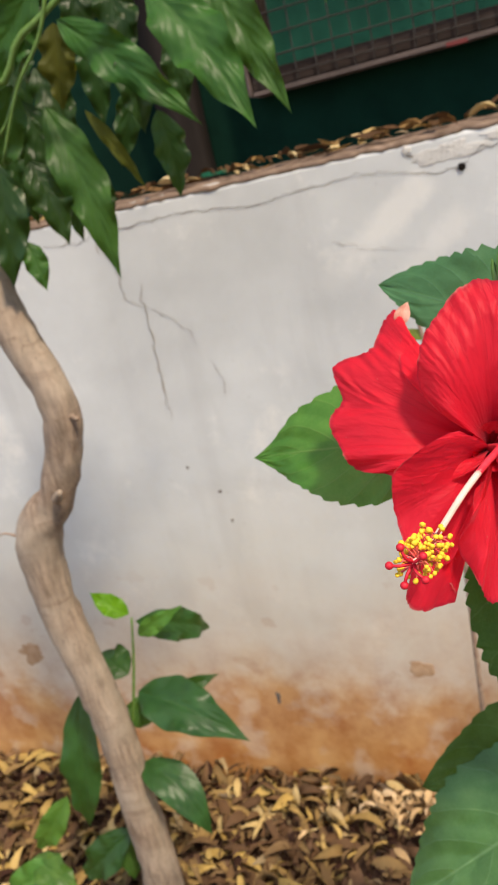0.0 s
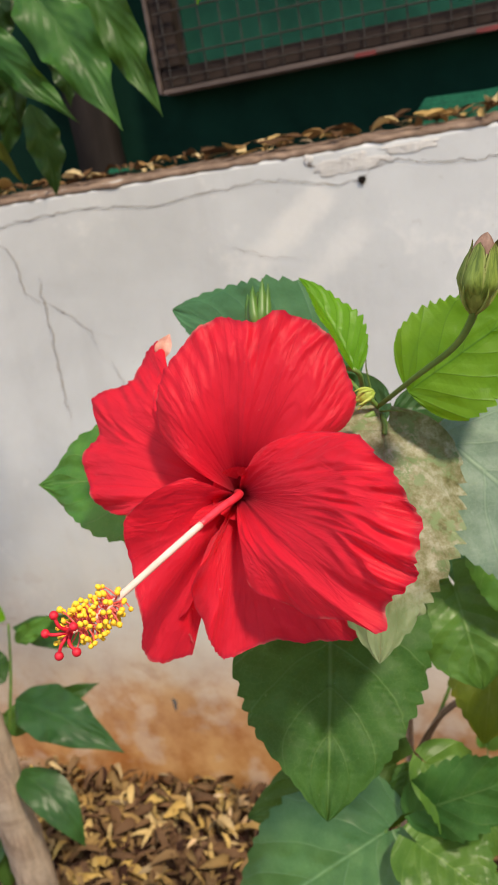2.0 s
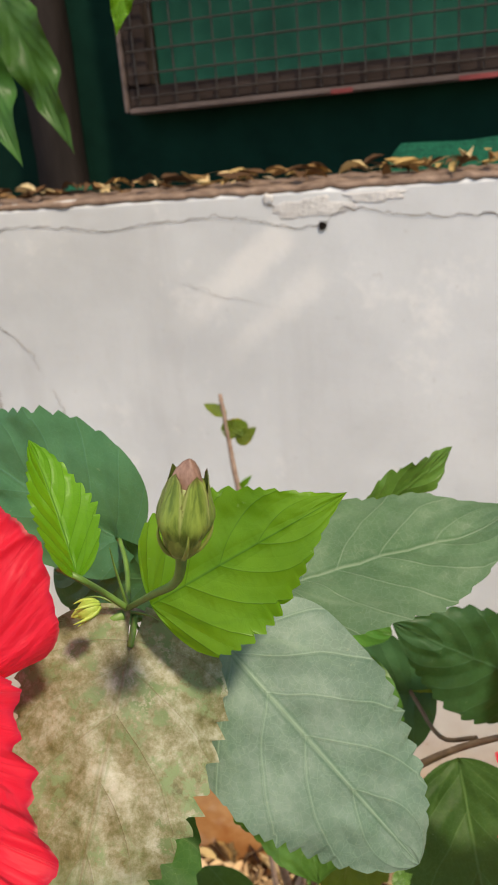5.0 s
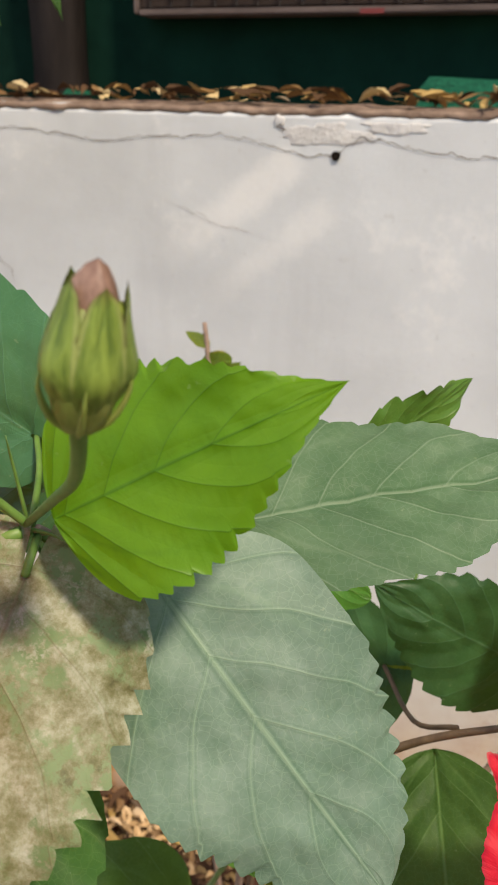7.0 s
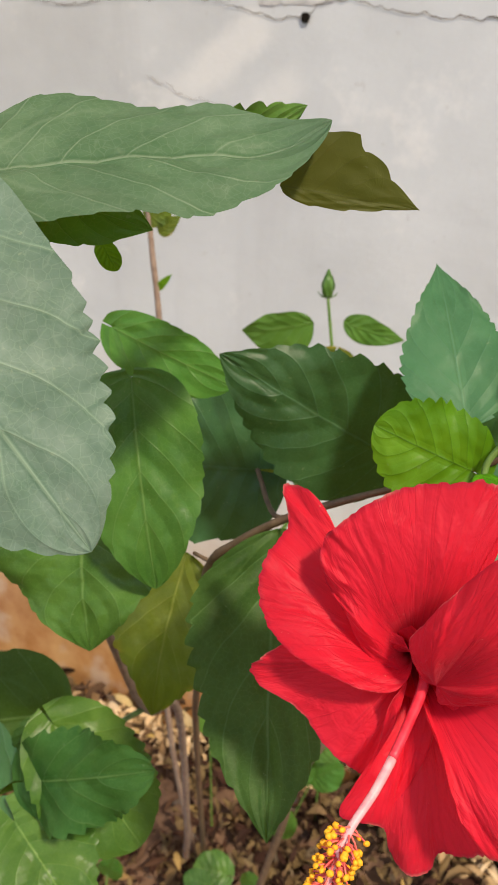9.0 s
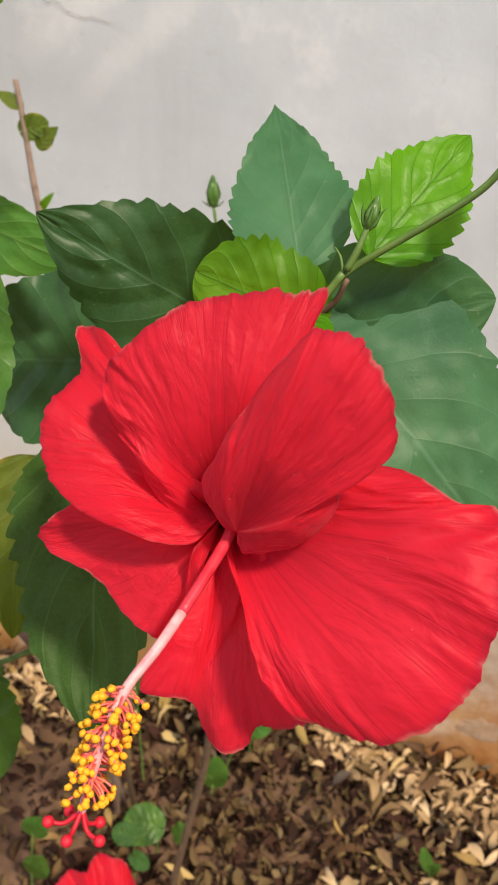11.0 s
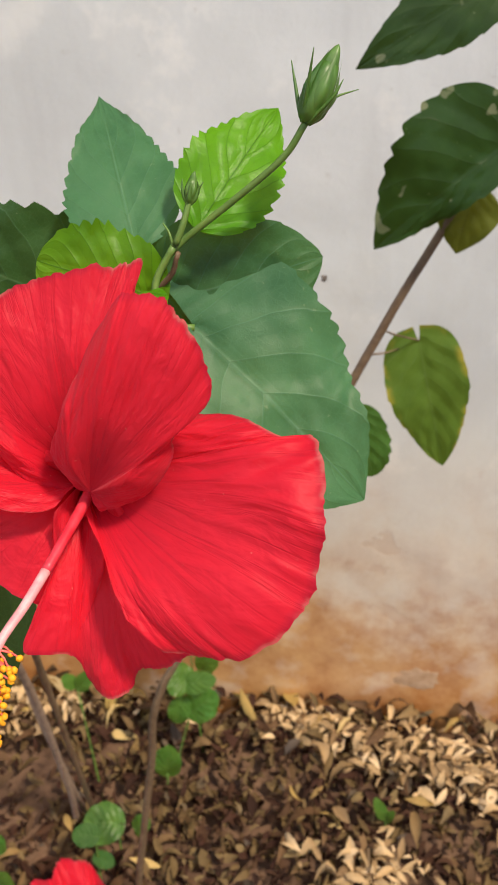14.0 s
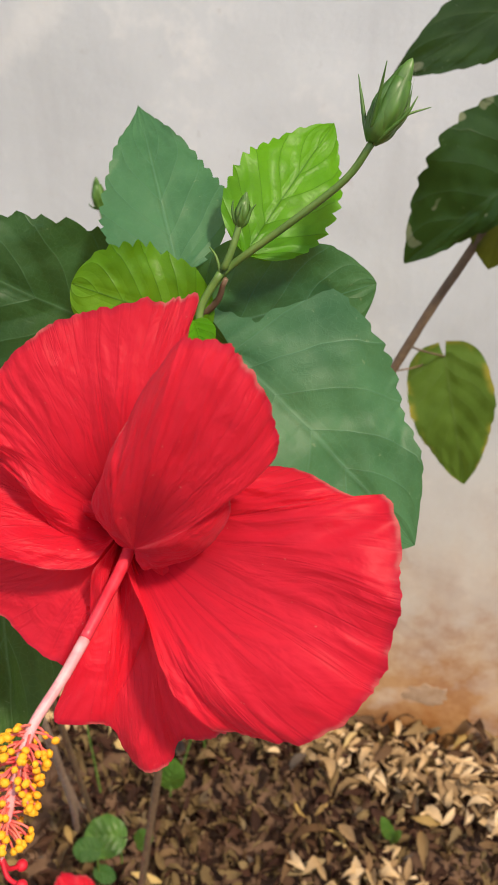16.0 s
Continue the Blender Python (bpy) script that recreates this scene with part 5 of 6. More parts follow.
stalk(hibiscus, [(0.1922, -0.6830, 0.9171), (0.1849, -0.6840, 0.9214), (0.1788, -0.6860, 0.9213)], 0.0005, 0.0001, STEM_GREEN, name='stipule')
stalk(hibiscus, [(0.1922, -0.6830, 0.9171), (0.1977, -0.6840, 0.9175), (0.2025, -0.6860, 0.9175)], 0.0005, 0.0001, STEM_GREEN, name='stipule')
stalk(hibiscus, [(0.1922, -0.6830, 0.9171), (0.1906, -0.6840, 0.9312), (0.1912, -0.6860, 0.9377)], 0.0005, 0.0001, STEM_GREEN, name='stipule')
stalk(hibiscus, [(0.1922, -0.6830, 0.9171), (0.1909, -0.6840, 0.9120), (0.1903, -0.6860, 0.9074)], 0.0005, 0.0001, STEM_GREEN, name='stipule')
stalk(hibiscus, [(0.1922, -0.6830, 0.9171), (0.1951, -0.6840, 0.9120), (0.1967, -0.6860, 0.9078)], 0.0005, 0.0001, STEM_GREEN, name='stipule')
flower = mesh_root("flower", (0.1500, -0.7090, 0.9040), 0.0035, BUD_GREEN, hibiscus, "open scarlet hibiscus flower with ruffled petals")
THROAT = (0.1530, -0.7250, 0.9080)
flower_tube(flower, THROAT, TUBE)
petal(flower, THROAT, (0.0993, -0.7120, 0.9159), (-0.02, -0.78, 0.63), ((66, 0.20), (50, 0.34), (27, 0.66), (23, 0.79), (18, 0.91), (12, 0.95), (0, 1.08), (-10, 1.07), (-18, 1.21), (-28, 1.06), (-37, 1.14), (-44, 1.16), (-43, 1.01), (-29, 0.76), (-23, 0.48)), cup=0.1, lift=0.06, ruffle=0.09, pleat=0.035, seed=5)
leaf(flower, (0.1208, -0.6910, 0.9452), (0.1252, -0.6885, 0.9522), (0.30, -0.90, 0.20), 0.0056, PETAL_TIP, shape="ovate", fold=0.5, relief=0.0, label="pale peach folded petal tip", name="petal_tip", seed=6)
petal(flower, THROAT, (0.1640, -0.7050, 0.9590), (0.21, -0.94, 0.25), ((68, 0.26), (63, 0.5), (54, 0.64), (41, 0.76), (27, 0.87), (13, 0.98), (3, 0.95), (-6, 1.03), (-16, 1.03), (-24, 1.0), (-39, 0.87), (-45, 0.81), (-49, 0.64), (-40, 0.39)), cup=-0.05, lift=0.15, ruffle=0.035, pleat=0.05, seed=1)
petal(flower, THROAT, (0.1196, -0.7450, 0.8602), (0.49, -0.83, 0.28), ((-88, 0.26), (-66, 0.45), (-47, 0.59), (-30, 0.65), (-11, 0.8), (-4, 0.97), (1, 1.01), (9, 0.94), (10, 0.84), (2, 0.74), (3, 0.62), (2, 0.26)), cup=0.2, lift=0.03, ruffle=0.15, pleat=0.025, creases=0.10, seed=4)
petal(flower, THROAT, (0.1560, -0.7440, 0.8560), (0.30, -0.63, 0.72), ((-36, 0.29), (-32, 0.59), (-20, 0.77), (-13, 0.9), (-9, 0.92), (5, 0.85), (22, 0.96), (34, 1.05), (39, 0.77), (42, 0.39)), cup=0.15, lift=0.05, ruffle=0.13, pleat=0.03, creases=0.10, seed=3, frill=17.0)
petal(flower, THROAT, (0.2138, -0.7600, 0.9042), (-0.40, -0.72, 0.55), ((80, 0.13), (63, 0.3), (43, 0.53), (33, 0.7), (21, 0.83), (13, 0.92), (8, 0.95), (0, 1.0), (-6, 0.99), (-13, 0.92), (-19, 0.96), (-23, 0.82), (-32, 0.68), (-39, 0.55), (-50, 0.43), (-51, 0.24)), cup=-0.03, lift=0.10, ruffle=0.06, pleat=0.075, creases=0.17, seed=2, frill=14.0)
pistil(flower, [(0.1495, -0.7155, 0.9035), (0.1535, -0.7270, 0.9080), (0.1501, -0.7400, 0.9088), (0.1446, -0.7580, 0.9081), (0.1404, -0.7800, 0.9088), (0.1374, -0.7950, 0.9094), (0.1354, -0.8030, 0.9110)], ANTHER_YELLOW, COLUMN_PALE, 125, 0.0052, 3, start=0.72, stop=0.965, red=0.40)
flower = mesh_root("flower", (0.3262, -0.6150, 0.7920), 0.0035, BUD_GREEN, hibiscus, "open deep red hibiscus flower with ruffled petals")
THROAT = (0.3290, -0.6335, 0.7985)
flower_tube(flower, THROAT, TUBE)
petal(flower, THROAT, (0.3250, -0.6210, 0.8450), (0.18, -0.96, 0.20), ((112, 0.12), (88, 0.22), (60, 0.44), (49, 0.66), (39, 0.82), (27, 0.87), (13, 0.93), (2, 0.96), (-9, 1.0), (-16, 1.03), (-21, 1.07), (-21, 0.95), (-24, 0.72)), cup=0.05, lift=0.13, ruffle=0.03, pleat=0.06, creases=0.15, seed=11)
petal(flower, THROAT, (0.2790, -0.6280, 0.8170), (0.18, -0.56, 0.81), ((-48, 0.14), (-20, 0.30), (-13, 0.49), (-19, 0.69), (-25, 0.83), (-22, 1.02), (-18, 1.05), (-13, 0.89), (2, 0.85), (9, 0.82), (18, 0.73), (30, 0.60), (50, 0.36), (76, 0.18)), cup=0.12, lift=0.06, ruffle=0.09, pleat=0.035, creases=0.10, seed=12)
petal(flower, THROAT, (0.2890, -0.6420, 0.7860), (0.41, -0.78, 0.47), ((-70, 0.20), (-36, 0.42), (-14, 0.85), (-7, 0.98), (-2, 0.98), (12, 0.78), (41, 0.73), (56, 0.76), (66, 0.87), (77, 0.59), (95, 0.28)), cup=0.1, lift=0.03, ruffle=0.07, pleat=0.03, creases=0.10, seed=13)
petal(flower, THROAT, (0.3335, -0.6555, 0.7480), (0.21, -0.80, 0.56), ((-48, 0.15), (-24, 0.35), (-23, 0.59), (-22, 0.74), (-9, 0.72), (-4, 0.86), (1, 0.93), (8, 0.92), (12, 0.84), (17, 0.87), (22, 0.86), (28, 0.84), (29, 0.66), (34, 0.41), (56, 0.18)), cup=0.15, lift=0.05, ruffle=0.07, pleat=0.03, creases=0.10, seed=14, frill=12.0)
petal(flower, THROAT, (0.3860, -0.6480, 0.8030), (-0.40, -0.72, 0.55), ((52, 0.14), (40, 0.28), (37, 0.42), (33, 0.55), (26, 0.70), (17, 0.82), (15, 0.95), (4, 0.99), (-4, 1.00), (-14, 1.00), (-23, 0.99), (-35, 0.93), (-42, 0.84), (-47, 0.78), (-54, 0.68), (-55, 0.42), (-66, 0.20)), cup=-0.03, lift=0.09, ruffle=0.05, pleat=0.055, creases=0.15, roll=0.04, seed=15, frill=14.0)
petal(flower, (0.3335, -0.6415, 0.8010), (0.3560, -0.6440, 0.8410), (0.02, -0.94, 0.22), ((110, 0.10), (82, 0.18), (68, 0.27), (47, 0.37), (28, 0.6), (19, 0.83), (13, 1.02), (10, 1.06), (4, 1.1), (0, 1.07), (-7, 1.02), (-14, 0.92), (-20, 0.82), (-22, 0.59), (-32, 0.49), (-49, 0.33), (-69, 0.23), (-93, 0.15), (-140, 0.11)), cup=-0.05, lift=0.13, ruffle=0.02, pleat=0.045, creases=0.14, roll=0.03, funnel=0.0, seed=16, material=PETAL_PLAIN)
pistil(flower, [(0.3275, -0.6270, 0.7950), (0.3305, -0.6360, 0.7965), (0.3290, -0.6500, 0.7935), (0.3260, -0.6640, 0.7890), (0.3225, -0.6735, 0.7845), (0.3205, -0.6800, 0.7760), (0.3190, -0.6860, 0.7660)], ANTHER_ORANGE, COLUMN_PINK, 120, 0.0044, 8, red=0.42)
flower.location = (0.0007, 0.0, -0.0018)
settle(hibiscus)
back_shrub = thing("garden_shrub", (0.158, -0.288, 0.0), "shrub with dark green insect-bitten leaves on a slender branch", "shrub")
stalk(back_shrub, [(0.1583, -0.2883, -0.0100), (0.1852, -0.2983, 0.1381), (0.2104, -0.3083, 0.2716), (0.2363, -0.3183, 0.3911), (0.3325, -0.2700, 0.5440), (0.3842, -0.2600, 0.6476), (0.4158, -0.2600, 0.7131), (0.4445, -0.2600, 0.7682), (0.4669, -0.2700, 0.8255), (0.4901, -0.2700, 0.8833)], 0.0040, 0.0026, STEM_RED, name='branch', knobs=0.12)
stalk(back_shrub, [(0.4018, -0.2600, 0.6874), (0.4120, -0.2400, 0.6750), (0.4312, -0.2200, 0.6625)], 0.0008, 0.0007, STEM_RED)
stalk(back_shrub, [(0.3920, -0.2600, 0.6666), (0.4066, -0.2400, 0.6606), (0.4179, -0.2200, 0.6558)], 0.0007, 0.0006, STEM_RED)
stalk(back_shrub, [(0.4671, -0.2700, 0.8239), (0.4635, -0.2750, 0.8202), (0.4602, -0.2800, 0.8149)], 0.0010, 0.0009, STEM_RED)
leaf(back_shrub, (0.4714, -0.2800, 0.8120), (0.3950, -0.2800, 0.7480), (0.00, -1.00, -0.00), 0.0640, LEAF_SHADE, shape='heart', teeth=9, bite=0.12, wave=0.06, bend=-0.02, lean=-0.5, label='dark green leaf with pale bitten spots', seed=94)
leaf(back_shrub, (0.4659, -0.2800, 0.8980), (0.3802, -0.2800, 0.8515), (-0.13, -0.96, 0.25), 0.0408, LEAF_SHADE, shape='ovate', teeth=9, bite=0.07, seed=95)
leaf(back_shrub, (0.4561, -0.2600, 0.7839), (0.4479, -0.2600, 0.7396), (-0.19, -0.98, 0.04), 0.0394, LEAF_OLIVE, shape='ovate', seed=96)
leaf(back_shrub, (0.4430, -0.3100, 0.9071), (0.4449, -0.3100, 0.8884), (-0.14, -0.99, -0.01), 0.0168, LEAF_MID, seed=97)
leaf(back_shrub, (0.4312, -0.2200, 0.6625), (0.4587, -0.2100, 0.5485), (0.04, -1.00, -0.08), 0.0609, LEAF_TIPPED, shape='heart', teeth=10, bite=0.05, arch=0.06, label='drooping green leaf with a yellow tip', seed=98)
leaf(back_shrub, (0.3896, -0.2400, 0.6106), (0.4016, -0.2400, 0.5538), (0.13, -0.99, 0.03), 0.0381, LEAF_DARK, shape='round', teeth=6, seed=99)
settle(back_shrub)
tree = thing("garden_tree", (-0.3800, -0.3200, -0.0076), "young tree with a crooked grey-brown trunk and glossy leaves", "tree")
part("trunk", tube([(-0.4402, -0.3500, 1.4358), (-0.3802, -0.3400, 1.2458), (-0.3202, -0.3300, 1.0858), (-0.3254, -0.3300, 0.9891), (-0.3159, -0.3300, 0.9039), (-0.2937, -0.3300, 0.8330), (-0.3027, -0.3300, 0.7812), (-0.3328, -0.3300, 0.7248), (-0.3706, -0.3300, 0.6822), (-0.3800, -0.3300, 0.5944), (-0.3693, -0.3300, 0.4960), (-0.3618, -0.3300, 0.4040), (-0.3631, -0.3300, 0.2914), (-0.3676, -0.3300, 0.1506), (-0.3754, -0.3300, -0.0155), (-0.3754, -0.3300, -0.0155)], [0.0144, 0.0162, 0.0180, 0.0188, 0.0194, 0.0193, 0.0192, 0.0199, 0.0262, 0.0226, 0.0220, 0.0220, 0.0229, 0.0247, 0.0285, 0.0313], 18, 7, 0.16, 3), BARK, tree, "crooked grey-brown trunk with knots")
stalk(tree, [(-0.3930, -0.3400, 0.6854), (-0.4035, -0.3450, 0.6923), (-0.4113, -0.3500, 0.6906)], 0.0014, 0.0008, STEM_BROWN, name='twig')
stalk(tree, [(-0.2834, -0.3350, 0.8155), (-0.2663, -0.3450, 0.8133)], 0.0040, 0.0020, BARK, name='knot')
stalk(tree, [(-0.3144, -0.3550, 0.7329), (-0.2996, -0.3650, 0.7452)], 0.0060, 0.0030, BARK, name='knot')
stalk(tree, [(-0.4402, -0.3500, 1.4358), (-0.2704, -0.3400, 1.1354), (-0.2076, -0.3400, 1.1459), (-0.1446, -0.3300, 1.1713), (-0.0615, -0.3100, 1.1780)], 0.0040, 0.0022, STEM_GREEN, name='branch')
stalk(tree, [(-0.2704, -0.3400, 1.1354), (-0.2648, -0.3300, 1.0784), (-0.1973, -0.3300, 1.1608)], 0.0020, 0.0014, STEM_GREEN, name='branch')
leaf(tree, (-0.2360, -0.2900, 1.0950), (-0.2020, -0.3000, 0.9315), (0.36, -0.89, 0.28), 0.0482, LEAF_GLOSSY, label='glossy green leaf with wavy rim', shape='lance', wave=0.16, arch=0.05, fold=0.25, bend=0.03, ribs=8.0, relief=0.013, seed=108)
leaf(tree, (-0.0900, -0.3400, 1.1500), (-0.0180, -0.3700, 1.0300), (0.27, -0.93, 0.27), 0.0520, LEAF_GLOSSY, label='glossy green leaf with wavy rim', shape='lance', wave=0.16, arch=0.05, fold=0.25, bend=0.03, ribs=8.0, relief=0.013, seed=109)
leaf(tree, (-0.0560, -0.3150, 1.1560), (0.0010, -0.3350, 1.0355), (0.07, -0.98, 0.19), 0.0390, LEAF_GLOSSY, shape='lance', wave=0.16, arch=0.05, fold=0.25, bend=0.03, ribs=8.0, relief=0.013, seed=110)
leaf(tree, (-0.1960, -0.3000, 1.1560), (-0.0860, -0.3000, 1.0450), (-0.01, -1.00, 0.20), 0.0400, LEAF_GLOSSY, shape='lance', wave=0.16, arch=0.05, fold=0.25, bend=0.03, ribs=8.0, relief=0.013, seed=111)
leaf(tree, (-0.1158, -0.3200, 1.0651), (-0.1222, -0.3000, 0.9915), (0.62, -0.74, -0.26), 0.0312, LEAF_DEEP, shape='lance', wave=0.16, arch=0.05, fold=0.25, bend=0.03, ribs=8.0, relief=0.013, seed=112)
leaf(tree, (-0.1924, -0.3000, 1.0823), (-0.1617, -0.2800, 1.0041), (0.31, -0.94, -0.12), 0.0135, LEAF_OLIVE, shape='lance', wave=0.16, arch=0.05, fold=0.25, bend=0.03, ribs=8.0, relief=0.013, seed=113)
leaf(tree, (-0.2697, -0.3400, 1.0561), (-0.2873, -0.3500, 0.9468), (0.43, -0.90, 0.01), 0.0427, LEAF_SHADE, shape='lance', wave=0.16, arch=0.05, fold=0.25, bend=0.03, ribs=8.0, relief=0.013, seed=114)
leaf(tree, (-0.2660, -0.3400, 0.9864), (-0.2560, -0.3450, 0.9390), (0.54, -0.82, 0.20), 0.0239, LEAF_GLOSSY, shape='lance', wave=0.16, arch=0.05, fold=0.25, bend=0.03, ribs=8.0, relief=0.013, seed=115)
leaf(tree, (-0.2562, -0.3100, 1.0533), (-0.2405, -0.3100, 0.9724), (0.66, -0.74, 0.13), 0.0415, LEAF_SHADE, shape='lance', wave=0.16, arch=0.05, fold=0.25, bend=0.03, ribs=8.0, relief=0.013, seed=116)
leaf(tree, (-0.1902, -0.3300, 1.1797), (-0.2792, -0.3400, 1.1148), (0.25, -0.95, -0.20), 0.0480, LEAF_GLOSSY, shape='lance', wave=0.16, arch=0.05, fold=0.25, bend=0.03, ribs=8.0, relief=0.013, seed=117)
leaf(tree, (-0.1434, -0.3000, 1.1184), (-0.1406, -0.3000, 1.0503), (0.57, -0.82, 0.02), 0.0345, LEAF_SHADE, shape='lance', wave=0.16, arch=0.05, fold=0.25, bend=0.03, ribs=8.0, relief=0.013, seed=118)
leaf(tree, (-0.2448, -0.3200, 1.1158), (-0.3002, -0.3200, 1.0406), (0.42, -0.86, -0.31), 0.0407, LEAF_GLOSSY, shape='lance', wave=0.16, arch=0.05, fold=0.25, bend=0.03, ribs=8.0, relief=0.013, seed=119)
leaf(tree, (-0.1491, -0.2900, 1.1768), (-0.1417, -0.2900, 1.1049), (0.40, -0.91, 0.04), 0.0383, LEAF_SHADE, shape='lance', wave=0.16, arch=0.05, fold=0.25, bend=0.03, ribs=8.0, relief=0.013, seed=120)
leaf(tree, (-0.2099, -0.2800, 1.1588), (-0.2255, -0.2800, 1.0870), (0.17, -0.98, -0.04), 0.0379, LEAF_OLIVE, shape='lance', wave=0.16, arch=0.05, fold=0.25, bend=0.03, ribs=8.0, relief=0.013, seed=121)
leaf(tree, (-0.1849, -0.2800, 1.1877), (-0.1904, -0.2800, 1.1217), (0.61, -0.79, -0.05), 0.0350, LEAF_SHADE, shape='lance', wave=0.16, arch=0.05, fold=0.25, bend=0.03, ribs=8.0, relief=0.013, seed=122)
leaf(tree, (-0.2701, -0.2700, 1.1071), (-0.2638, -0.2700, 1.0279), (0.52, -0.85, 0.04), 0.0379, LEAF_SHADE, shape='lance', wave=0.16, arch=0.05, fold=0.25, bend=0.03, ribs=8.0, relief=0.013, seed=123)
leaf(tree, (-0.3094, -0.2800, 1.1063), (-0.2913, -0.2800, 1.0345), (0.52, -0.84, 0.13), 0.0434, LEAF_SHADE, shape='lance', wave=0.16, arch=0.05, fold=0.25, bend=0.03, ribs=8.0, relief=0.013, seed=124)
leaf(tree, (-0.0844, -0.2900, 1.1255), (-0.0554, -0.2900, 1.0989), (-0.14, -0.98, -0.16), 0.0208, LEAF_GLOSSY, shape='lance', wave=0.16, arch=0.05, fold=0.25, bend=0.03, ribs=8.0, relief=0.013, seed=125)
# inner leaves, mostly in the material darkened for the crown's shade
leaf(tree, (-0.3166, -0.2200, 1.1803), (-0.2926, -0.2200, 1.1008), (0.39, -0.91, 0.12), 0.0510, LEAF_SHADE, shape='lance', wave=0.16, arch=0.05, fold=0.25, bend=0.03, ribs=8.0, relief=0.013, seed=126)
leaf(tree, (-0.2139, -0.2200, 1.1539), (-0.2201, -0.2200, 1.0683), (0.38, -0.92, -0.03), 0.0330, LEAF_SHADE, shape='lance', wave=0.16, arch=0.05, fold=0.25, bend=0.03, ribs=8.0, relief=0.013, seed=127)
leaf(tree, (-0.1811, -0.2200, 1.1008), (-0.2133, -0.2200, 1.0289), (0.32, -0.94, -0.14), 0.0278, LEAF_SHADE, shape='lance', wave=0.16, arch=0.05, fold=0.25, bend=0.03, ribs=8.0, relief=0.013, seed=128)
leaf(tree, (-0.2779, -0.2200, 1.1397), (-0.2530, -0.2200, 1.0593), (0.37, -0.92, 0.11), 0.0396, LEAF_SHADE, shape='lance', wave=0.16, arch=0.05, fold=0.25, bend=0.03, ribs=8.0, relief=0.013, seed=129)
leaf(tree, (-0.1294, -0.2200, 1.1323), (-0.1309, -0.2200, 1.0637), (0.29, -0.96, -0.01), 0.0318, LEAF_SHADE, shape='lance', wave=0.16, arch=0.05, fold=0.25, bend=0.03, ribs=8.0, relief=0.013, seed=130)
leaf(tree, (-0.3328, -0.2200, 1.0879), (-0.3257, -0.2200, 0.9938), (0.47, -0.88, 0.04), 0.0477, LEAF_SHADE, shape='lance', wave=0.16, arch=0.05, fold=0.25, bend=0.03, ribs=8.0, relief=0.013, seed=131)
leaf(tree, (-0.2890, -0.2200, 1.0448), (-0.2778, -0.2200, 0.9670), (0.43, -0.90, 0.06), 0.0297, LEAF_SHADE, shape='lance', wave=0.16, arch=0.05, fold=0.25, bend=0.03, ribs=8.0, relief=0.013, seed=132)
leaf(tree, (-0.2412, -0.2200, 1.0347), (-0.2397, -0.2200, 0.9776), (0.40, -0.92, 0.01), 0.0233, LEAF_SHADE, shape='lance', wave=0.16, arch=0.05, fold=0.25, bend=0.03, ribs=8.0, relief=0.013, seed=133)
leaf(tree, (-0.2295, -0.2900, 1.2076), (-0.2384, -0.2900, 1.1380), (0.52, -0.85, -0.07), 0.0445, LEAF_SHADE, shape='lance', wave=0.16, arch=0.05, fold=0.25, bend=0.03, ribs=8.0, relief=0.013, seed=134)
leaf(tree, (0.0467, -0.3200, 1.1482), (0.0402, -0.3300, 1.1035), (0.46, -0.88, 0.13), 0.0190, LEAF_BRIGHT, shape='lance', wave=0.16, arch=0.05, fold=0.25, bend=0.03, ribs=8.0, relief=0.013, seed=135)
stalk(tree, [(-0.1683, -0.3400, 1.1846), (-0.1923, -0.3400, 1.1419), (-0.2283, -0.3400, 1.1073), (-0.2640, -0.3400, 1.0549)], 0.0020, 0.0012, STEM_GREEN, name='branch')
settle(tree)
sapling = thing("sapling", (-0.344, -0.310, 0.0), "small sapling with glossy wavy leaves", "sapling")
stalk(sapling, [(-0.3443, -0.3100, -0.0100), (-0.4143, -0.3100, 0.1903), (-0.3535, -0.3100, 0.3866), (-0.3283, -0.3000, 0.4817), (-0.3101, -0.3000, 0.5500)], 0.0030, 0.0013, STEM_GREEN, name='stem')
leaf(sapling, (-0.3122, -0.3000, 0.5555), (-0.3560, -0.3000, 0.5857), (0.39, -0.72, 0.57), 0.0277, LEAF_BRIGHT, shape='lance', wave=0.10, arch=0.12, fold=0.30, bend=0.03, ribs=8.0, relief=0.012, seed=140)
leaf(sapling, (-0.3061, -0.3000, 0.5461), (-0.2702, -0.2000, 0.4657), (0.93, -0.36, -0.04), 0.0436, LEAF_DEEP, shape='lance', wave=0.10, arch=0.12, fold=0.30, bend=0.03, ribs=8.0, relief=0.012, seed=141)
leaf(sapling, (-0.3084, -0.3000, 0.5264), (-0.2436, -0.2900, 0.5616), (0.08, -0.99, 0.14), 0.0232, LEAF_MID, shape='lance', wave=0.10, arch=0.12, fold=0.30, bend=0.03, ribs=8.0, relief=0.012, seed=142)
leaf(sapling, (-0.3336, -0.3000, 0.4439), (-0.1847, -0.3300, 0.4032), (0.08, -0.65, 0.76), 0.0664, LEAF_DEEP, label='glossy dark leaf with pale veins', shape='lance', wave=0.10, arch=0.12, fold=0.30, bend=0.03, ribs=8.0, relief=0.012, seed=143)
leaf(sapling, (-0.3411, -0.2900, 0.4225), (-0.2400, -0.2600, 0.4420), (0.25, -0.95, 0.19), 0.0400, LEAF_DEEP, shape='lance', wave=0.10, arch=0.12, fold=0.30, bend=0.03, ribs=8.0, relief=0.012, seed=144)
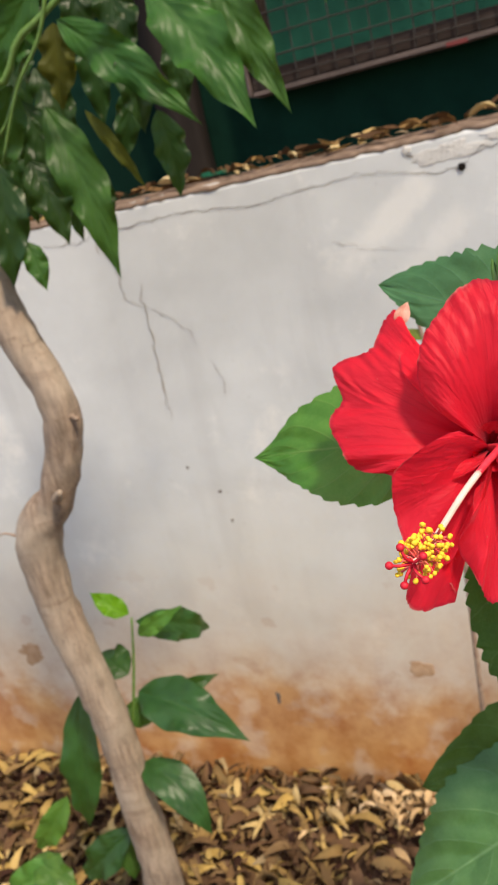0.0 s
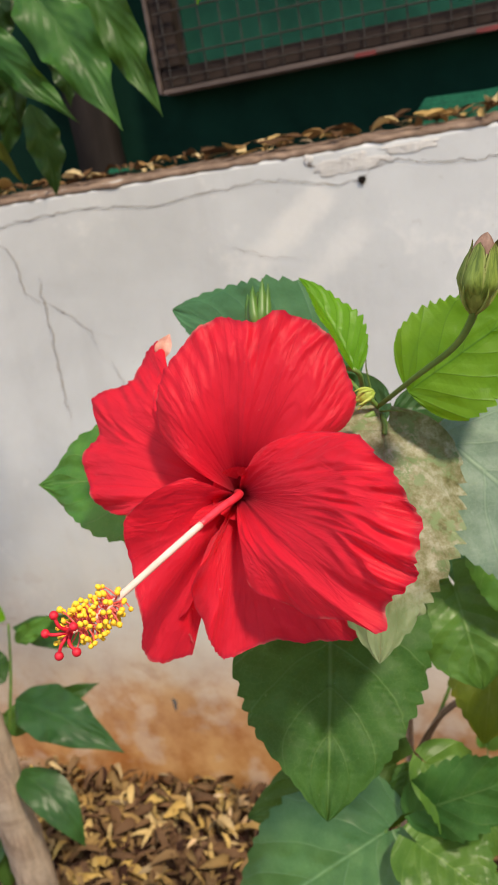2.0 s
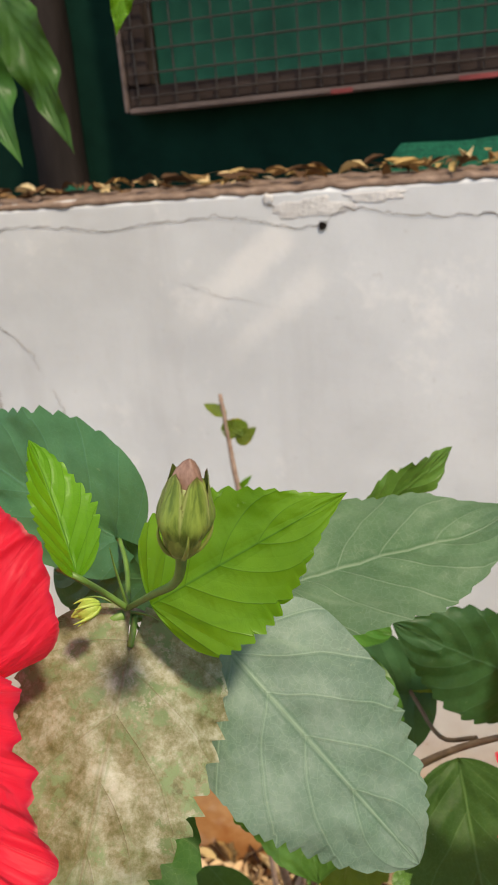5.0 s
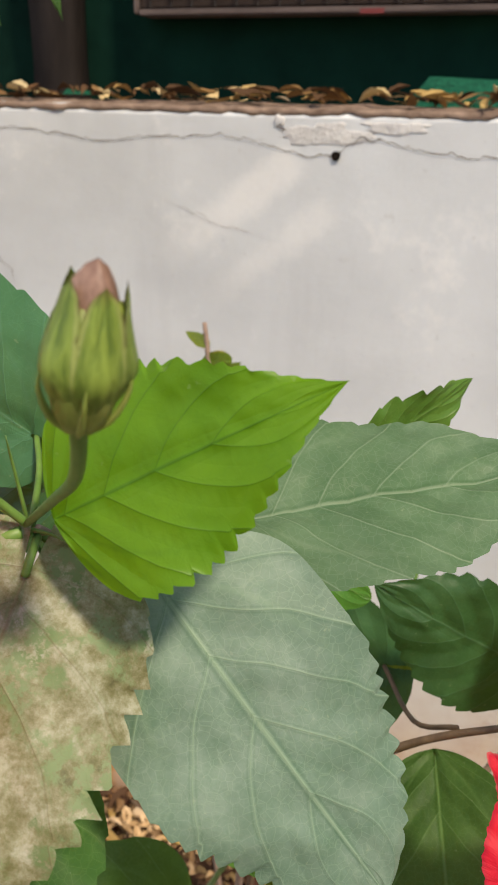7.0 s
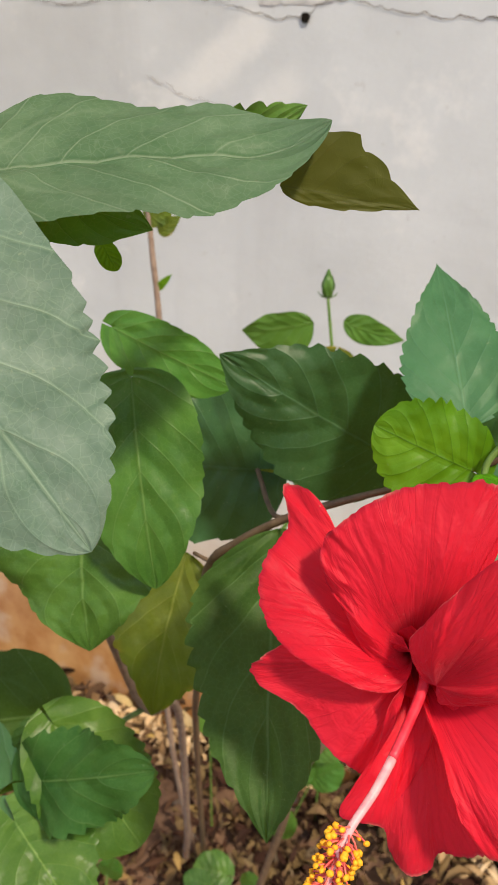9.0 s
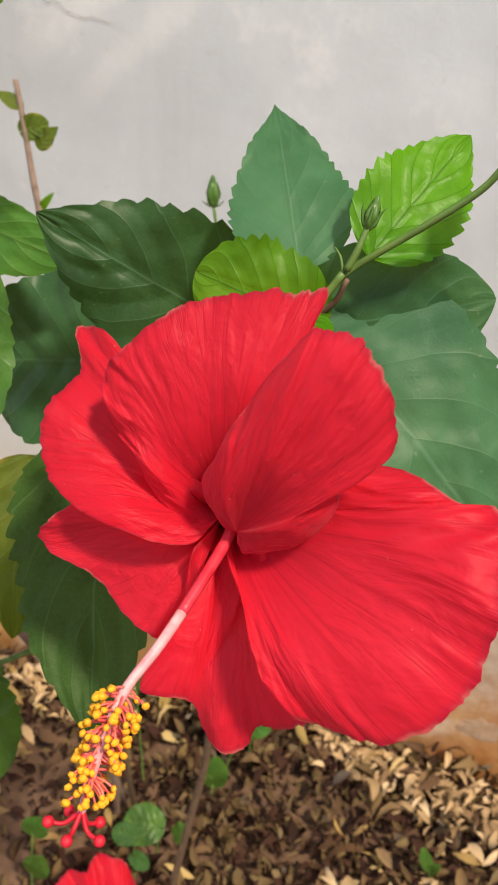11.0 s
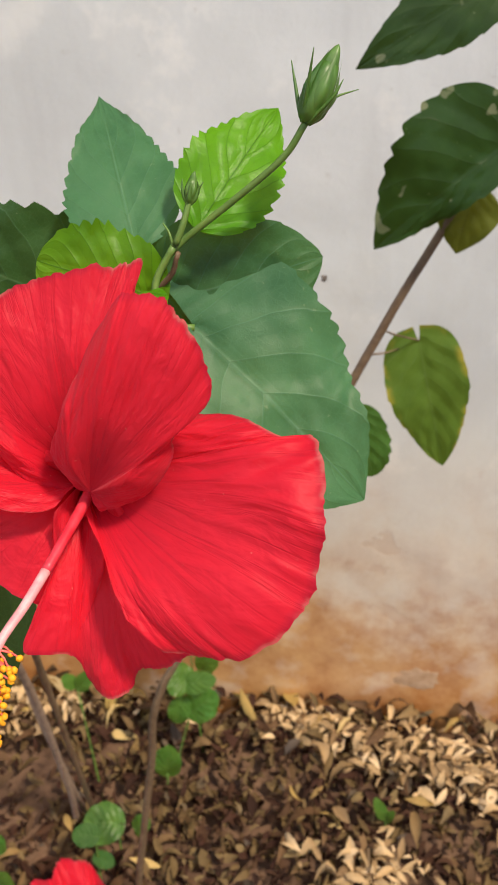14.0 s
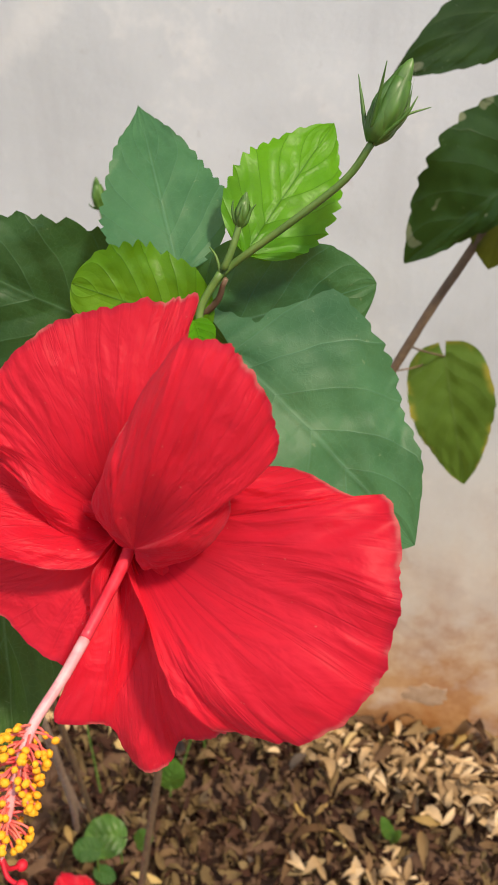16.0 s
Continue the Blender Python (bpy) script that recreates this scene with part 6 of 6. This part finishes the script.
leaf(sapling, (-0.3434, -0.3100, 0.3959), (-0.3405, -0.2800, 0.4273), (0.49, -0.65, 0.58), 0.0421, LEAF_DARK, shape='lance', wave=0.10, arch=0.12, fold=0.30, bend=0.03, ribs=8.0, relief=0.012, seed=145)
leaf(sapling, (-0.3392, -0.3000, 0.4690), (-0.3827, -0.2800, 0.4866), (0.09, -0.55, 0.83), 0.0520, LEAF_DEEP, shape='lance', wave=0.10, arch=0.12, fold=0.30, bend=0.03, ribs=8.0, relief=0.012, seed=146)
leaf(sapling, (-0.3439, -0.3200, 0.3519), (-0.2588, -0.3500, 0.2759), (0.41, -0.59, 0.69), 0.0480, LEAF_DEEP, shape='ovate', wave=0.05, arch=0.2, bend=0.08, seed=147)
leaf(sapling, (-0.4392, -0.2800, 0.4194), (-0.4826, -0.3000, 0.2067), (0.23, -0.97, 0.04), 0.0566, LEAF_DEEP, shape='lance', wave=0.10, arch=0.12, fold=0.30, bend=0.03, ribs=8.0, relief=0.012, seed=148)
leaf(sapling, (-0.5006, -0.3000, 0.2612), (-0.5806, -0.3100, 0.1658), (0.08, -1.00, 0.03), 0.0413, LEAF_MID, shape='lance', wave=0.10, arch=0.12, fold=0.30, bend=0.03, ribs=8.0, relief=0.012, seed=149)
leaf(sapling, (-0.3967, -0.3200, 0.2337), (-0.4941, -0.3300, 0.1495), (-0.24, -0.89, 0.38), 0.0542, LEAF_DEEP, shape='lance', wave=0.10, arch=0.12, fold=0.30, bend=0.03, ribs=8.0, relief=0.012, seed=150)
leaf(sapling, (-0.4218, -0.3100, 0.2248), (-0.4127, -0.3300, 0.1516), (0.61, -0.74, 0.28), 0.0380, LEAF_DARK, shape='lance', wave=0.10, arch=0.12, fold=0.30, bend=0.03, ribs=8.0, relief=0.012, seed=151)
leaf(sapling, (-0.5472, -0.3100, 0.1398), (-0.6525, -0.3300, 0.0908), (-0.08, -0.85, 0.52), 0.0577, LEAF_MID, shape='lance', wave=0.10, arch=0.12, fold=0.30, bend=0.03, ribs=8.0, relief=0.012, seed=152)
leaf(sapling, (-0.5948, -0.3100, 0.1440), (-0.5078, -0.3300, 0.1094), (0.14, -0.66, 0.74), 0.0503, LEAF_MID, shape='lance', wave=0.10, arch=0.12, fold=0.30, bend=0.03, ribs=8.0, relief=0.012, seed=153)
settle(sapling)
seedling = thing("seedling", (0.113, -0.273, 0.0), "tiny green seedling among dry leaves", "seedling", "seedlings")
leaf(seedling, (0.1194, -0.2731, 0.0912), (0.0944, -0.2771, 0.0960), (0.24, -0.53, 0.81), 0.0251, LEAF_DARK, shape='round', seed=156)
leaf(seedling, (0.1150, -0.2731, 0.0539), (0.1372, -0.2771, 0.0485), (0.12, -0.50, 0.86), 0.0180, LEAF_DARK, shape='round', seed=157)
stalk(seedling, [(0.1135, -0.2731, -0.0100), (0.1194, -0.2731, 0.0912)], 0.0014, 0.0010, STEM_GREEN, name='stem')
settle(seedling)
seedling = thing("seedling", (0.162, -0.106, 0.0), "tiny green seedling among dry leaves", "seedling", "seedlings")
leaf(seedling, (0.1928, -0.1057, 0.1073), (0.2303, -0.1097, 0.1489), (-0.43, -0.85, 0.31), 0.0422, LEAF_MID, shape='round', seed=161)
leaf(seedling, (0.1869, -0.1057, 0.1549), (0.2301, -0.1097, 0.1728), (-0.32, -0.73, 0.61), 0.0276, LEAF_MID, shape='round', seed=162)
leaf(seedling, (0.1844, -0.1057, 0.1296), (0.1723, -0.1097, 0.0891), (-0.03, -0.99, 0.11), 0.0286, LEAF_MID, shape='round', seed=163)
leaf(seedling, (0.1903, -0.1057, 0.1608), (0.1693, -0.1097, 0.1722), (0.45, -0.66, 0.60), 0.0416, LEAF_MID, shape='round', seed=164)
stalk(seedling, [(0.1623, -0.1057, -0.0100), (0.1928, -0.1057, 0.1073)], 0.0014, 0.0010, STEM_GREEN, name='stem')
settle(seedling)
seedling = thing("seedling", (0.162, -0.152, 0.0), "tiny green seedling among dry leaves", "seedling", "seedlings")
leaf(seedling, (0.1688, -0.1521, 0.0462), (0.1759, -0.1561, 0.1052), (0.15, -0.98, -0.09), 0.0336, LEAF_MID, shape='round', seed=168)
leaf(seedling, (0.1692, -0.1521, 0.0881), (0.1547, -0.1561, 0.0719), (-0.23, -0.88, 0.42), 0.0140, LEAF_MID, shape='round', seed=169)
stalk(seedling, [(0.1624, -0.1521, -0.0100), (0.1688, -0.1521, 0.0462)], 0.0014, 0.0010, STEM_GREEN, name='stem')
settle(seedling)
seedling = thing("seedling", (0.442, -0.172, 0.0), "tiny green seedling among dry leaves", "seedling", "seedlings")
leaf(seedling, (0.4371, -0.1720, 0.0310), (0.4241, -0.1760, 0.0735), (0.32, -0.95, 0.01), 0.0146, LEAF_MID, shape='round', seed=173)
leaf(seedling, (0.4380, -0.1720, 0.0259), (0.4474, -0.1760, 0.0520), (-0.59, -0.80, 0.09), 0.0107, LEAF_MID, shape='round', seed=174)
stalk(seedling, [(0.4421, -0.1720, -0.0100), (0.4371, -0.1720, 0.0310)], 0.0014, 0.0010, STEM_GREEN, name='stem')
settle(seedling)
seedling = thing("seedling", (0.005, -0.314, 0.0), "tiny green seedling among dry leaves", "seedling", "seedlings")
leaf(seedling, (0.0195, -0.3137, 0.1084), (0.0355, -0.3177, 0.1481), (0.04, -0.99, -0.12), 0.0301, LEAF_MID, shape='round', seed=178)
leaf(seedling, (0.0122, -0.3137, 0.0352), (0.0326, -0.3177, 0.0803), (-0.09, -0.99, -0.05), 0.0314, LEAF_MID, shape='round', seed=179)
stalk(seedling, [(0.0052, -0.3137, -0.0100), (0.0195, -0.3137, 0.1084)], 0.0014, 0.0010, STEM_GREEN, name='stem')
settle(seedling)
seedling = thing("seedling", (0.078, -0.156, 0.0), "tiny green seedling among dry leaves", "seedling", "seedlings")
leaf(seedling, (0.0735, -0.1564, 0.1887), (0.0993, -0.1604, 0.2244), (-0.35, -0.93, 0.15), 0.0198, LEAF_MID, shape='round', seed=183)
leaf(seedling, (0.0699, -0.1564, 0.1920), (0.0608, -0.1604, 0.2136), (0.69, -0.71, 0.16), 0.0173, LEAF_MID, shape='round', seed=184)
stalk(seedling, [(0.0782, -0.1564, -0.0100), (0.0735, -0.1564, 0.1887)], 0.0014, 0.0010, STEM_GREEN, name='stem')
settle(seedling)
seedling = thing("seedling", (0.127, -0.235, 0.0), "tiny green seedling among dry leaves", "seedling", "seedlings")
leaf(seedling, (0.1295, -0.2346, 0.0586), (0.0890, -0.2386, 0.0600), (0.08, -0.55, 0.83), 0.0458, LEAF_MID, shape='round', seed=188)
leaf(seedling, (0.1504, -0.2346, 0.0535), (0.1713, -0.2386, 0.0792), (-0.57, -0.74, 0.35), 0.0231, LEAF_MID, shape='round', seed=189)
stalk(seedling, [(0.1269, -0.2346, -0.0100), (0.1295, -0.2346, 0.0586)], 0.0014, 0.0010, STEM_GREEN, name='stem')
settle(seedling)
seedling = thing("seedling", (0.194, -0.071, 0.0), "tiny green seedling among dry leaves", "seedling", "seedlings")
leaf(seedling, (0.1896, -0.0715, 0.2126), (0.2122, -0.0755, 0.2433), (-0.43, -0.88, 0.20), 0.0294, LEAF_MID, shape='round', seed=193)
leaf(seedling, (0.1896, -0.0715, 0.2126), (0.1799, -0.0755, 0.2336), (0.52, -0.85, 0.08), 0.0222, LEAF_MID, shape='round', seed=194)
leaf(seedling, (0.2021, -0.0715, 0.1471), (0.2250, -0.0755, 0.1892), (-0.39, -0.91, 0.13), 0.0299, LEAF_MID, shape='round', seed=195)
leaf(seedling, (0.2249, -0.0715, 0.1949), (0.2398, -0.0755, 0.2339), (-0.31, -0.95, 0.02), 0.0365, LEAF_MID, shape='round', seed=196)
stalk(seedling, [(0.1939, -0.0715, -0.0100), (0.1896, -0.0715, 0.2126)], 0.0014, 0.0010, STEM_GREEN, name='stem')
settle(seedling)
fallen_flower = thing("fallen_flower", (0.109, -0.336, 0.0), "crumpled fallen red hibiscus flower on dry leaves", "flower")
petal(fallen_flower, (0.1141, -0.3361, 0.0004), (0.0692, -0.3161, 0.0889), (0.24, -0.44, 0.86), ((-40, 0.7), (-28, 0.92), (-8, 1.0), (10, 0.96), (30, 0.9), (42, 0.68)), cup=0.7, lift=0.25, ruffle=0.34, pleat=0.10, frill=7.0, seed=21)
petal(fallen_flower, (0.1141, -0.3361, 0.0004), (0.1626, -0.3161, -0.0085), (0.24, -0.44, 0.86), ((-40, 0.7), (-28, 0.92), (-8, 1.0), (10, 0.96), (30, 0.9), (42, 0.68)), cup=0.7, lift=0.25, ruffle=0.34, pleat=0.10, frill=7.0, seed=22)
petal(fallen_flower, (0.1141, -0.3361, 0.0004), (0.0501, -0.3161, 0.0135), (0.24, -0.44, 0.86), ((-40, 0.7), (-28, 0.92), (-8, 1.0), (10, 0.96), (30, 0.9), (42, 0.68)), cup=0.7, lift=0.25, ruffle=0.34, pleat=0.10, frill=7.0, seed=23)
petal(fallen_flower, (0.1141, -0.3361, 0.0004), (0.1210, -0.3161, 0.0670), (0.24, -0.44, 0.86), ((-40, 0.7), (-28, 0.92), (-8, 1.0), (10, 0.96), (30, 0.9), (42, 0.68)), cup=0.7, lift=0.25, ruffle=0.34, pleat=0.10, frill=7.0, seed=24)
settle(fallen_flower)
